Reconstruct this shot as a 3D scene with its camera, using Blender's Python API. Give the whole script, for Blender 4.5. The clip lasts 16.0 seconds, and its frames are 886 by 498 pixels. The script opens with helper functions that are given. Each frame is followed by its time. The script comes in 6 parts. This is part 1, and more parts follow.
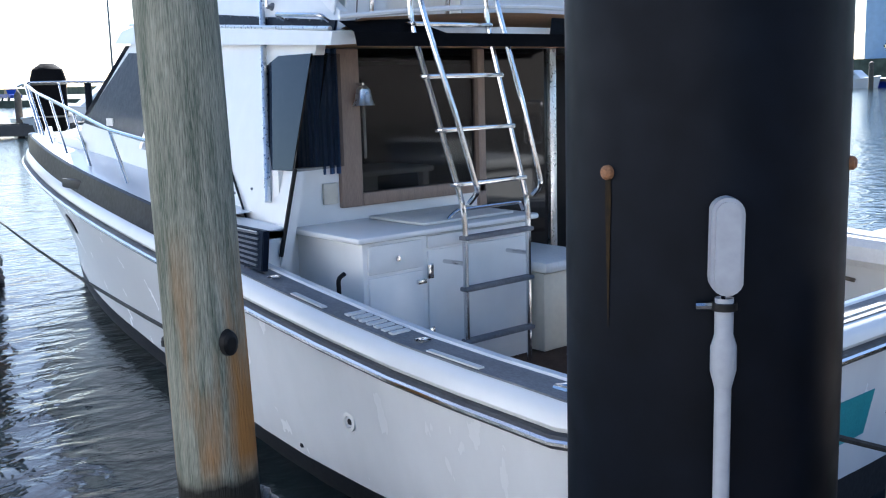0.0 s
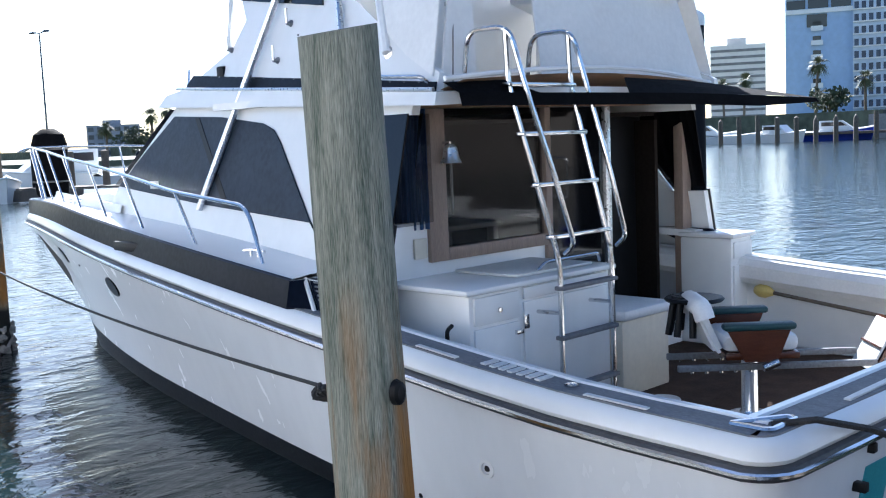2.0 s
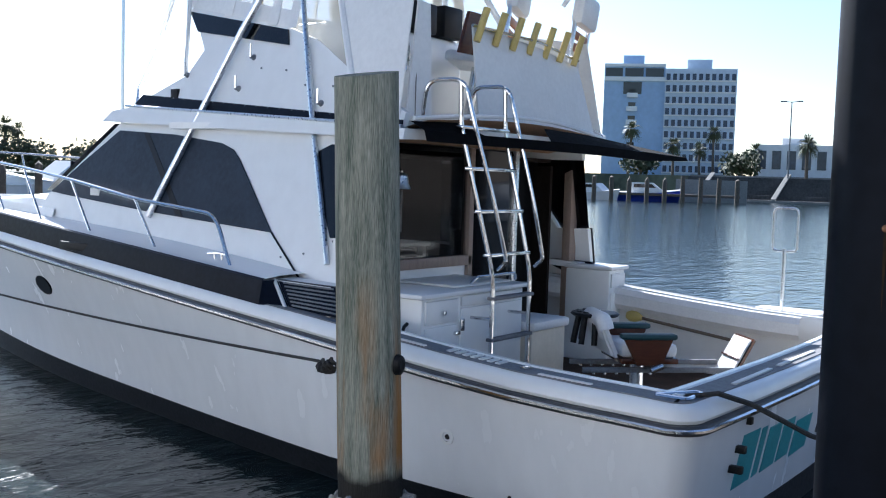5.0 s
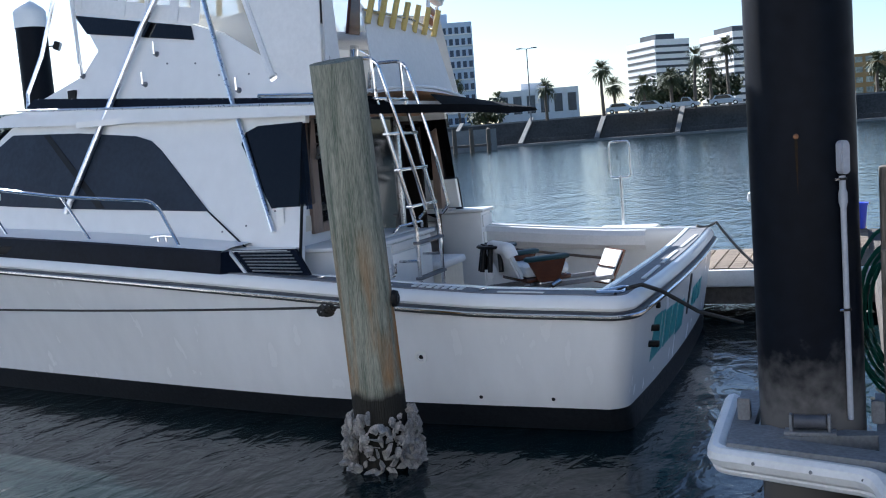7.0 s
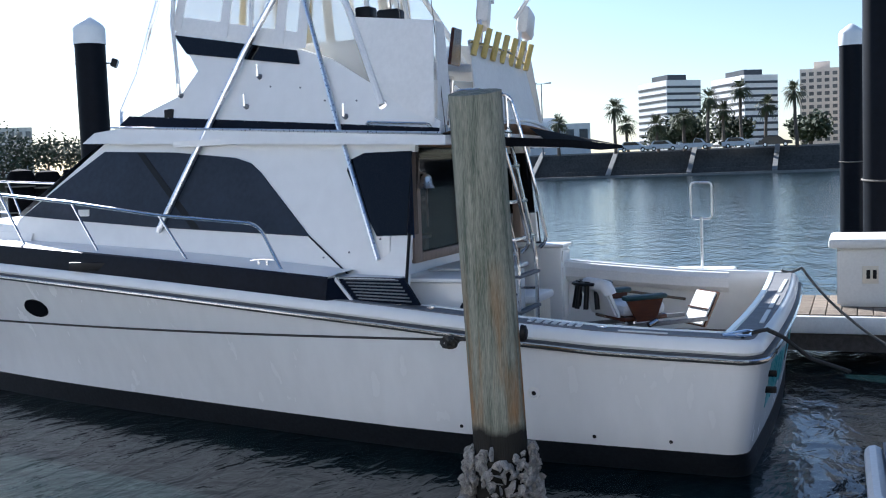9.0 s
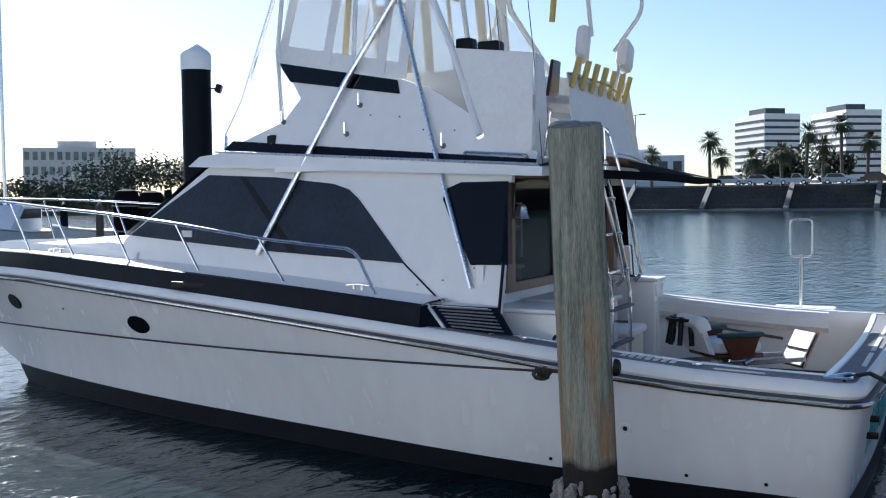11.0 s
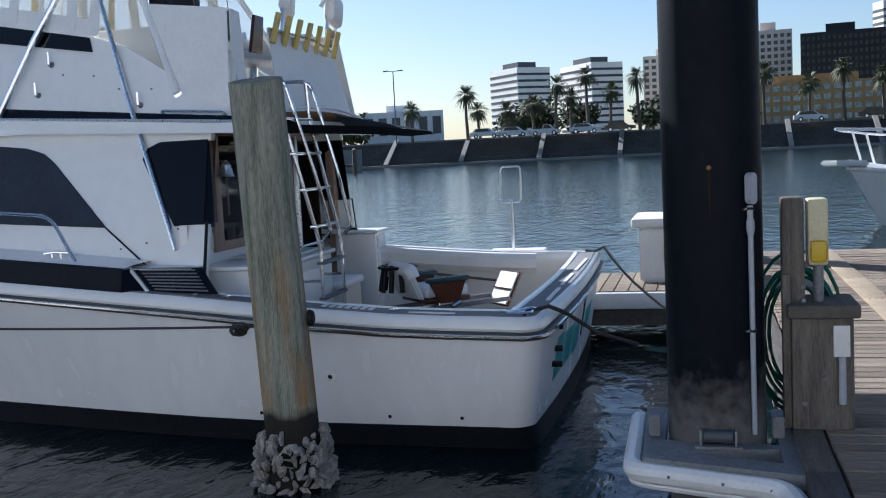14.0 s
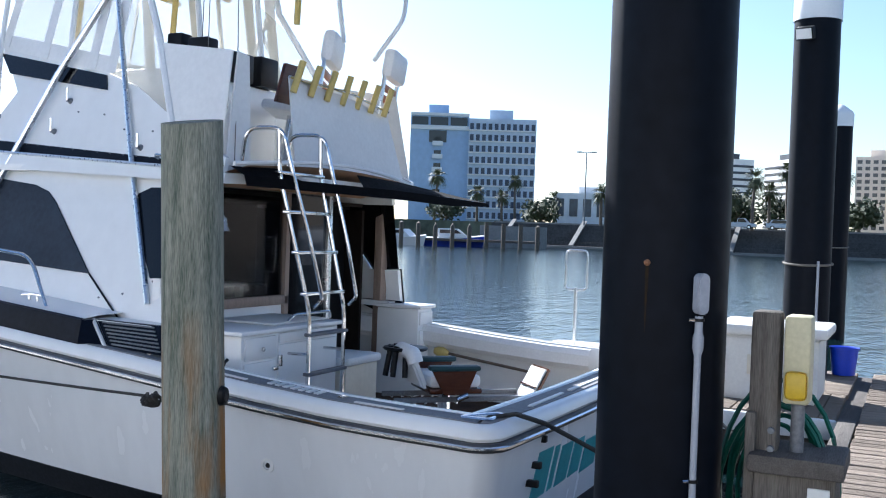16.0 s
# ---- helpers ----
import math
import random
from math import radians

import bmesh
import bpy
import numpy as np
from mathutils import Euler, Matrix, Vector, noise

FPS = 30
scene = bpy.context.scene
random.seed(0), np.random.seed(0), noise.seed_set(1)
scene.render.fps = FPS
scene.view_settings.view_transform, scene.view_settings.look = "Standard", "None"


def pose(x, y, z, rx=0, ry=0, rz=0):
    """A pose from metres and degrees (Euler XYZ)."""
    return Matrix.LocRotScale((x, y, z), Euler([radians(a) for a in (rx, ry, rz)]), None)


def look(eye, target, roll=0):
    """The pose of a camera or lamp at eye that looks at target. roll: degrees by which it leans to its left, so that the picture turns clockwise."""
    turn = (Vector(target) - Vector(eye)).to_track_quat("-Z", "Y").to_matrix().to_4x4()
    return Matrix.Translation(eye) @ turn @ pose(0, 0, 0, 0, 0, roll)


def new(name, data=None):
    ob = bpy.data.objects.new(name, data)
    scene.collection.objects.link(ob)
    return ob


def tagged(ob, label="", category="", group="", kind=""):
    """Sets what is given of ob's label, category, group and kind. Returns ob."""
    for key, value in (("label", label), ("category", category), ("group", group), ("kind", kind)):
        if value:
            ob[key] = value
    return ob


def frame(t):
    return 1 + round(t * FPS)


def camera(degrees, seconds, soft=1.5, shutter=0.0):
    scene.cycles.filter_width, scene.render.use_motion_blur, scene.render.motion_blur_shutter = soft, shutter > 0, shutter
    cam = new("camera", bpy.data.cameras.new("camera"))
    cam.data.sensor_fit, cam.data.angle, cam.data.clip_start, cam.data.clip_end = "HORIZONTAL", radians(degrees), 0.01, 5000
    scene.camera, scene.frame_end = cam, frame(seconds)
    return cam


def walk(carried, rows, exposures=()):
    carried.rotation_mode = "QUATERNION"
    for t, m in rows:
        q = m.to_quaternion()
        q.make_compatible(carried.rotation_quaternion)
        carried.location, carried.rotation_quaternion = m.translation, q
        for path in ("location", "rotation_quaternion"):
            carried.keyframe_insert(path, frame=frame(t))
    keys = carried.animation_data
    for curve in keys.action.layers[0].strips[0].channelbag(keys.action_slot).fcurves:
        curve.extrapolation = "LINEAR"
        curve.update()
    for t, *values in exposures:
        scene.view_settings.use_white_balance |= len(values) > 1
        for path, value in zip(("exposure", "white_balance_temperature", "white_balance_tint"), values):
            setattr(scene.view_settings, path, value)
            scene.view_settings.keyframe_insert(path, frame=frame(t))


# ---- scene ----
cam = camera(46.74, 16.0, soft=1.1)
# seconds, place in metres (x to the boat's starboard, y to its bow, z over the water), yaw, pitch, roll
ROWS = [
    (0, -4.467, -2.168, 2.002, -40.84, -9.28, 1.51),
    (0.5, -4.663, -1.935, 2.002, -42.41, -7.28, 1.62),
    (1, -4.826, -1.737, 1.993, -43.44, -6.09, 1.7),
    (1.5, -5.088, -1.701, 1.998, -47.06, -5.62, 2.99),
    (2, -5.24, -1.692, 2.02, -44.67, -6.11, 2.38),
    (2.5, -5.294, -1.706, 2.04, -41.85, -4.06, 2.87),
    (3, -5.338, -1.709, 2.018, -42.61, -4.5, 0.42),
    (3.5, -5.477, -1.801, 1.996, -44.19, -5.5, -0.73),
    (4, -5.781, -1.882, 1.983, -47.52, -5.25, -2.49),
    (6.5, -7.842, -1.444, 1.935, -65.14, -5.1, 3.78),
    (7, -8.147, -1.291, 1.957, -68.42, -6.1, 4.43),
    (7.5, -8.262, -1.032, 1.95, -68.94, -5.67, 4.92),
    (8, -8.297, -0.805, 1.958, -73.65, -5.83, 1.68),
    (8.5, -8.365, -0.612, 1.978, -74.33, -6.11, 2.3),
    (9, -8.378, -0.558, 2.014, -68.06, -4.38, 2.06),
    (9.5, -8.399, -0.547, 2.034, -65.02, -3.7, 1.36),
    (10, -8.407, -0.537, 2.023, -64.4, -3.57, 0.77),
    (12.5, -8.461, -0.533, 2.039, -61.48, -1.75, 1.08),
    (13, -8.463, -0.597, 2.03, -69.67, -3.76, 2.7),
    (13.5, -8.461, -0.712, 1.984, -76.16, -4.8, 3.84),
    (14, -8.338, -1.01, 1.987, -76.03, -5.4, 2.86),
    (14.5, -8.107, -1.247, 1.944, -80.48, -5.36, 3.67),
    (15, -7.742, -1.511, 1.907, -76.56, -8.87, 1.78),
    (15.5, -7.379, -1.813, 1.879, -69.55, -7.8, -1.92),
    (16, -6.999, -1.976, 1.937, -65.2, -1.01, -2.06),
]
walk(cam, [(t, pose(x, y, z, 90 + pitch, roll, yaw)) for t, x, y, z, yaw, pitch, roll in ROWS], [(0.0, 2.28, 5500, 12), (1.0, 2.35, 5500, 12), (2.0, 2.15, 5500, 12), (3.5, 1.85, 5450, 12), (7.0, 1.55, 5450, 12), (10.0, 1.45, 5450, 12), (12.5, 1.12, 5450, 12), (14.5, 1.15, 5450, 12), (15.0, 1.2, 5450, 12), (16.0, 1.8, 5450, 12)])

# ---------------------------------------------------------------- light
SUN_AZ, SUN_EL = radians(38), radians(33)
world = bpy.data.worlds.new("sky")
scene.world = world
world.use_nodes = True
wn = world.node_tree.nodes
sky = wn.new("ShaderNodeTexSky")
sky.sky_type, sky.sun_disc = "NISHITA", False
sky.sun_elevation, sky.sun_rotation = SUN_EL, SUN_AZ
sky.air_density, sky.dust_density, sky.ozone_density = 1.0, 0.6, 1.3
world.node_tree.links.new(sky.outputs[0], wn["Background"].inputs[0])
wn["Background"].inputs[1].default_value = 0.05
sun = new("sun", bpy.data.lights.new("sun", "SUN"))
sun.data.energy, sun.data.angle, sun.data.color = 4.8, radians(0.6), (1.0, 0.93, 0.82)
sun.matrix_world = look((math.sin(SUN_AZ) * math.cos(SUN_EL) * 60, math.cos(SUN_AZ) * math.cos(SUN_EL) * 60, math.sin(SUN_EL) * 60), (0, 0, 0))


# ---------------------------------------------------------------- materials
def mat(name, col, rough=0.5, metal=0.0, var=0.12, scale=6.0, bump=0.0, bscale=60.0, stretch=(1, 1, 1), col2=None, spec=None, island=0.0):
    """A surface with variation at two scales and a fine relief."""
    m = bpy.data.materials.new(name)
    m.use_nodes = True
    nt = m.node_tree
    b = nt.nodes["Principled BSDF"]
    tc = nt.nodes.new("ShaderNodeTexCoord")
    mp = nt.nodes.new("ShaderNodeMapping")
    mp.inputs["Scale"].default_value = stretch
    nt.links.new(tc.outputs["Object"], mp.inputs[0])
    n1 = nt.nodes.new("ShaderNodeTexNoise")
    n1.inputs["Scale"].default_value, n1.inputs["Detail"].default_value = scale, 6
    n2 = nt.nodes.new("ShaderNodeTexNoise")
    n2.inputs["Scale"].default_value, n2.inputs["Detail"].default_value = scale * 9, 4
    for n in (n1, n2):
        nt.links.new(mp.outputs[0], n.inputs["Vector"])
    add = nt.nodes.new("ShaderNodeMath")
    add.operation = "ADD"
    nt.links.new(n1.outputs["Fac"], add.inputs[0])
    nt.links.new(n2.outputs["Fac"], add.inputs[1])
    ramp = nt.nodes.new("ShaderNodeMapRange")
    ramp.inputs["From Min"].default_value, ramp.inputs["From Max"].default_value = 0.7, 1.3
    nt.links.new(add.outputs[0], ramp.inputs["Value"])
    mix = nt.nodes.new("ShaderNodeMix")
    mix.data_type = "RGBA"
    other = col2 if col2 else tuple(c * (1 - 2 * var) for c in col)
    mix.inputs["A"].default_value, mix.inputs["B"].default_value = (*col, 1), (*other, 1)
    nt.links.new(ramp.outputs[0], mix.inputs["Factor"])
    out = mix.outputs["Result"]
    if island:
        info = nt.nodes.new("ShaderNodeObjectInfo")
        hsv = nt.nodes.new("ShaderNodeHueSaturation")
        mr = nt.nodes.new("ShaderNodeMapRange")
        mr.inputs["To Min"].default_value, mr.inputs["To Max"].default_value = 1 - island, 1 + island
        nt.links.new(info.outputs["Random"], mr.inputs["Value"])
        nt.links.new(mr.outputs[0], hsv.inputs["Value"])
        nt.links.new(out, hsv.inputs["Color"])
        out = hsv.outputs[0]
    nt.links.new(out, b.inputs["Base Color"])
    b.inputs["Roughness"].default_value, b.inputs["Metallic"].default_value = rough, metal
    if spec is not None:
        b.inputs["Specular IOR Level"].default_value = spec
    rr = nt.nodes.new("ShaderNodeMapRange")
    rr.inputs["To Min"].default_value, rr.inputs["To Max"].default_value = rough * 0.8, min(1, rough * 1.25)
    nt.links.new(n2.outputs["Fac"], rr.inputs["Value"])
    nt.links.new(rr.outputs[0], b.inputs["Roughness"])
    if bump:
        n3 = nt.nodes.new("ShaderNodeTexNoise")
        n3.inputs["Scale"].default_value, n3.inputs["Detail"].default_value = bscale, 5
        nt.links.new(mp.outputs[0], n3.inputs["Vector"])
        bp = nt.nodes.new("ShaderNodeBump")
        bp.inputs["Strength"].default_value, bp.inputs["Distance"].default_value = bump, 0.01
        nt.links.new(n3.outputs["Fac"], bp.inputs["Height"])
        nt.links.new(bp.outputs[0], b.inputs["Normal"])
    return m


def height_mix(m, col, z0, z1, noise_amount=0.25, scale=14.0):
    """Blends a growth or stain colour into the foot of a thing, with a ragged edge between the heights z0 and z1 of its own."""
    nt = m.node_tree
    b = nt.nodes["Principled BSDF"]
    src = b.inputs["Base Color"].links[0].from_socket
    tc = nt.nodes.new("ShaderNodeTexCoord")
    sep = nt.nodes.new("ShaderNodeSeparateXYZ")
    nt.links.new(tc.outputs["Object"], sep.inputs[0])
    nz = nt.nodes.new("ShaderNodeTexNoise")
    nz.inputs["Scale"].default_value, nz.inputs["Detail"].default_value = scale, 5
    nt.links.new(tc.outputs["Object"], nz.inputs["Vector"])
    ma = nt.nodes.new("ShaderNodeMath")
    ma.operation = "MULTIPLY_ADD"
    ma.inputs[1].default_value = noise_amount
    nt.links.new(nz.outputs["Fac"], ma.inputs[0])
    nt.links.new(sep.outputs["Z"], ma.inputs[2])
    mr = nt.nodes.new("ShaderNodeMapRange")
    mr.inputs["From Min"].default_value, mr.inputs["From Max"].default_value = z0 + noise_amount * 0.5, z1 + noise_amount * 0.5
    nt.links.new(ma.outputs[0], mr.inputs["Value"])
    mx = nt.nodes.new("ShaderNodeMix")
    mx.data_type = "RGBA"
    mx.inputs["A"].default_value = (*col, 1)
    nt.links.new(src, mx.inputs["B"])
    nt.links.new(mr.outputs[0], mx.inputs["Factor"])
    nt.links.new(mx.outputs["Result"], b.inputs["Base Color"])
    return m


def streak_mix(m, col, z0, z1, share, scale=(7, 7, 0.6)):
    """Stains in upright streaks between two heights."""
    nt = m.node_tree
    b = nt.nodes["Principled BSDF"]
    src = b.inputs["Base Color"].links[0].from_socket
    tc = nt.nodes.new("ShaderNodeTexCoord")
    sep = nt.nodes.new("ShaderNodeSeparateXYZ")
    nt.links.new(tc.outputs["Object"], sep.inputs[0])
    mp = nt.nodes.new("ShaderNodeMapping")
    mp.inputs["Scale"].default_value = scale
    nt.links.new(tc.outputs["Object"], mp.inputs[0])
    nz = nt.nodes.new("ShaderNodeTexNoise")
    nz.inputs["Scale"].default_value, nz.inputs["Detail"].default_value = 1.0, 5
    nt.links.new(mp.outputs[0], nz.inputs["Vector"])
    lo = nt.nodes.new("ShaderNodeMapRange")
    lo.inputs["From Min"].default_value, lo.inputs["From Max"].default_value = z0, z0 + 0.15
    hi = nt.nodes.new("ShaderNodeMapRange")
    hi.inputs["From Min"].default_value, hi.inputs["From Max"].default_value = z1, z1 - 0.5
    th = nt.nodes.new("ShaderNodeMapRange")
    th.inputs["From Min"].default_value, th.inputs["From Max"].default_value = 0.62 - share * 0.3, 0.72 - share * 0.2
    nt.links.new(sep.outputs["Z"], lo.inputs["Value"])
    nt.links.new(sep.outputs["Z"], hi.inputs["Value"])
    nt.links.new(nz.outputs["Fac"], th.inputs["Value"])
    m1, m2 = nt.nodes.new("ShaderNodeMath"), nt.nodes.new("ShaderNodeMath")
    m1.operation = m2.operation = "MULTIPLY"
    nt.links.new(lo.outputs[0], m1.inputs[0])
    nt.links.new(hi.outputs[0], m1.inputs[1])
    nt.links.new(m1.outputs[0], m2.inputs[0])
    nt.links.new(th.outputs[0], m2.inputs[1])
    mx = nt.nodes.new("ShaderNodeMix")
    mx.data_type = "RGBA"
    mx.inputs["B"].default_value = (*col, 1)
    nt.links.new(src, mx.inputs["A"])
    nt.links.new(m2.outputs[0], mx.inputs["Factor"])
    nt.links.new(mx.outputs["Result"], b.inputs["Base Color"])
    return m


M_GEL = mat("white gelcoat", (0.80, 0.80, 0.78), 0.22, var=0.035, scale=0.9, bump=0.02, bscale=8)
M_HULL = mat("hull gelcoat", (0.80, 0.81, 0.82), 0.25, var=0.05, scale=0.7, bump=0.02, bscale=5, stretch=(1, 1, 0.35))
M_BOTTOM = mat("black bottom paint", (0.012, 0.014, 0.018), 0.55, var=0.2, scale=4, bump=0.15)
M_NAVY = mat("navy paint", (0.007, 0.010, 0.019), 0.4, var=0.2, scale=3, spec=0.08)
M_RUB = mat("rubber rub rail", (0.05, 0.052, 0.058), 0.5, var=0.2, scale=5)
M_STEEL = mat("polished stainless steel", (0.72, 0.72, 0.72), 0.16, 1.0, var=0.06, scale=8)
M_ALU = mat("anodised aluminium", (0.78, 0.79, 0.80), 0.28, 1.0, var=0.06, scale=6)
M_PAINTTUBE = mat("white painted tube", (0.8, 0.8, 0.78), 0.3, var=0.05)
M_TEAK = mat("weathered grey teak", (0.20, 0.20, 0.205), 0.7, var=0.18, scale=5, bump=0.25, bscale=40, stretch=(3, 1, 1))
M_WOOD = mat("faded wood trim", (0.30, 0.22, 0.17), 0.55, var=0.15, scale=6, bump=0.1, stretch=(4, 4, 0.5))
M_VARN = mat("varnished teak", (0.10, 0.028, 0.010), 0.22, var=0.2, scale=8, stretch=(1, 5, 5))
M_LINING = mat("tan plywood lining", (0.42, 0.24, 0.12), 0.5, var=0.2, scale=4, stretch=(1, 6, 6))
M_GLASS_DARK = mat("dark tinted glass", (0.005, 0.005, 0.006), 0.05, var=0.1, scale=2, spec=0.3)
M_MESH = mat("black mesh cover", (0.024, 0.034, 0.052), 0.5, var=0.15, scale=2.5, bump=0.08, bscale=500, spec=0.2)
M_CANVAS = mat("black canvas", (0.006, 0.006, 0.007), 0.9, var=0.2, scale=4, bump=0.2, bscale=300, spec=0.05)
M_CURTAIN = mat("blue curtain", (0.035, 0.085, 0.20), 0.8, var=0.25, scale=6, stretch=(12, 12, 0.4))
M_VINYL = mat("white vinyl", (0.78, 0.77, 0.74), 0.45, var=0.05, scale=3, bump=0.1, bscale=9)
M_CUSHION = mat("white cushion vinyl", (0.78, 0.77, 0.75), 0.4, var=0.06, scale=6, bump=0.1, bscale=20)
M_GREEN = mat("dark teal padding", (0.006, 0.045, 0.05), 0.5, var=0.15, scale=8)
M_SOLE = mat("brown cockpit carpet", (0.10, 0.064, 0.043), 0.95, var=0.22, scale=9, bump=0.4, bscale=150, spec=0.1)
M_CREAM = mat("cream fibreglass", (0.66, 0.61, 0.50), 0.35, var=0.06, scale=3)
# near-black brown: the dimness inside the cabin is put into this colour
M_CABINSHADE = mat("cabin interior with shade in its colour", (0.018, 0.013, 0.010), 0.7, var=0.2, scale=4, spec=0.1)
M_BRASS = mat("yellow plastic tube", (0.62, 0.47, 0.14), 0.35, var=0.12, scale=10)
M_BLACK = mat("black plastic", (0.009, 0.009, 0.010), 0.45, var=0.2, scale=10, spec=0.2)
M_TEAL = mat("teal lettering", (0.05, 0.33, 0.36), 0.4, var=0.1, scale=10)
M_ROPE = mat("grey rope", (0.22, 0.2, 0.17), 0.9, var=0.3, scale=30, bump=0.6, bscale=120)
M_ROPE_DARK = mat("dark dock line", (0.05, 0.047, 0.042), 0.9, var=0.3, scale=30, bump=0.6, bscale=120)
M_HOSE = mat("green garden hose", (0.01, 0.11, 0.07), 0.35, var=0.15, scale=10)
M_PILE = mat("weathered treated pile", (0.36, 0.35, 0.28), 0.9, var=0.2, scale=3.4, bump=1.0, bscale=16, stretch=(7, 7, 0.55), col2=(0.085, 0.105, 0.08), spec=0.15)
M_PILETOP = mat("grey end grain", (0.26, 0.25, 0.21), 0.9, var=0.3, scale=10, bump=0.5)
M_OYSTER = mat("oyster shells", (0.46, 0.43, 0.39), 0.85, var=0.3, scale=18, bump=0.8, bscale=60, col2=(0.12, 0.11, 0.10))
M_SLEEVE = mat("black pile sleeve", (0.004, 0.006, 0.011), 0.45, var=0.2, scale=1.5, bump=0.05, bscale=6, spec=0.09)
M_SLEEVE_OLD = height_mix(mat("scuffed black pile sleeve", (0.004, 0.006, 0.011), 0.45, var=0.25, scale=1.5, bump=0.05, bscale=6, spec=0.08), (0.12, 0.115, 0.11), 0.5, 0.82, 0.5, 13)
M_CAP = mat("white pile cap", (0.82, 0.82, 0.80), 0.4, var=0.04)
M_PLANK = mat("weathered dock planks", (0.31, 0.255, 0.20), 0.9, var=0.18, scale=2.2, bump=0.8, bscale=40, stretch=(11, 0.7, 1), col2=(0.14, 0.115, 0.092), island=0.25, spec=0.1)
M_TIMBER = mat("grey dock timber", (0.15, 0.135, 0.12), 0.9, var=0.2, scale=2.5, bump=0.6, bscale=40, stretch=(0.8, 8, 8), col2=(0.08, 0.072, 0.065), spec=0.1)
M_POST = mat("grey post timber", (0.20, 0.18, 0.155), 0.9, var=0.2, scale=3, bump=0.6, bscale=40, stretch=(9, 9, 0.7), col2=(0.085, 0.075, 0.064), spec=0.1)
M_STRIP = mat("pale composite strip", (0.34, 0.27, 0.19), 0.85, var=0.14, scale=5, bump=0.4, spec=0.15)
M_GALV = mat("galvanised steel", (0.22, 0.23, 0.245), 0.6, 0.3, var=0.2, scale=7)
M_BUMPER = mat("white dock bumper", (0.74, 0.74, 0.72), 0.4, var=0.07, scale=5)
M_GREYPLASTIC = mat("grey conduit plastic", (0.36, 0.38, 0.42), 0.5, var=0.08)
M_PEDYEL = mat("aged yellow plastic", (0.58, 0.53, 0.33), 0.45, var=0.1)
M_YEL = mat("yellow socket cover", (0.62, 0.42, 0.02), 0.4, var=0.1)
M_BLUE = mat("blue plastic", (0.01, 0.045, 0.5), 0.4, var=0.1)
M_FIBER = mat("grey white dock box", (0.68, 0.68, 0.65), 0.45, var=0.06, scale=4)
M_RUST = mat("rusty bolt", (0.30, 0.14, 0.06), 0.7, var=0.3, scale=30)
M_RUSTWASH = mat("rust wash", (0.040, 0.024, 0.008), 0.75, var=0.3, scale=20, stretch=(3, 3, 0.4), col2=(0.012, 0.010, 0.008), spec=0.1)
M_REDPAINT = mat("orange wood", (0.36, 0.12, 0.035), 0.35, var=0.15)
M_CONC = mat("dark seawall concrete", (0.085, 0.083, 0.080), 0.9, var=0.25, scale=0.35, bump=0.3, bscale=3)
M_CONC_LT = mat("pale concrete", (0.27, 0.26, 0.24), 0.9, var=0.15, scale=0.6)
M_LAND = mat("park ground", (0.16, 0.17, 0.11), 0.95, var=0.3, scale=0.1)
M_TRUNK = mat("palm trunk", (0.17, 0.135, 0.10), 0.9, var=0.3, scale=4)
M_FROND = mat("palm fronds", (0.11, 0.125, 0.05), 0.7, var=0.35, scale=1.5)
M_LEAF = mat("shrub leaves", (0.075, 0.10, 0.04), 0.8, var=0.4, scale=0.8)
M_SHIRT = mat("car paint white", (0.75, 0.75, 0.75), 0.3)
M_CARDARK = mat("car glass", (0.02, 0.02, 0.025), 0.1)
M_CARBLUE = mat("blue car paint", (0.01, 0.06, 0.4), 0.25)


def clear_mat(name, tint, alpha, rough, spec=0.5):
    m = bpy.data.materials.new(name)
    m.use_nodes = True
    b = m.node_tree.nodes["Principled BSDF"]
    b.inputs["Base Color"].default_value = (*tint, 1)
    b.inputs["Roughness"].default_value, b.inputs["Alpha"].default_value = rough, alpha
    b.inputs["Specular IOR Level"].default_value = spec
    return m


M_CLEAR = clear_mat("yellowed clear vinyl", (0.74, 0.70, 0.58), 0.42, 0.2)
M_TINTED = clear_mat("tinted see-through glass", (0.006, 0.006, 0.007), 0.45, 0.03, 0.35)
M_CORNER = clear_mat("curved tinted acrylic", (0.005, 0.005, 0.007), 0.55, 0.12, 0.08)


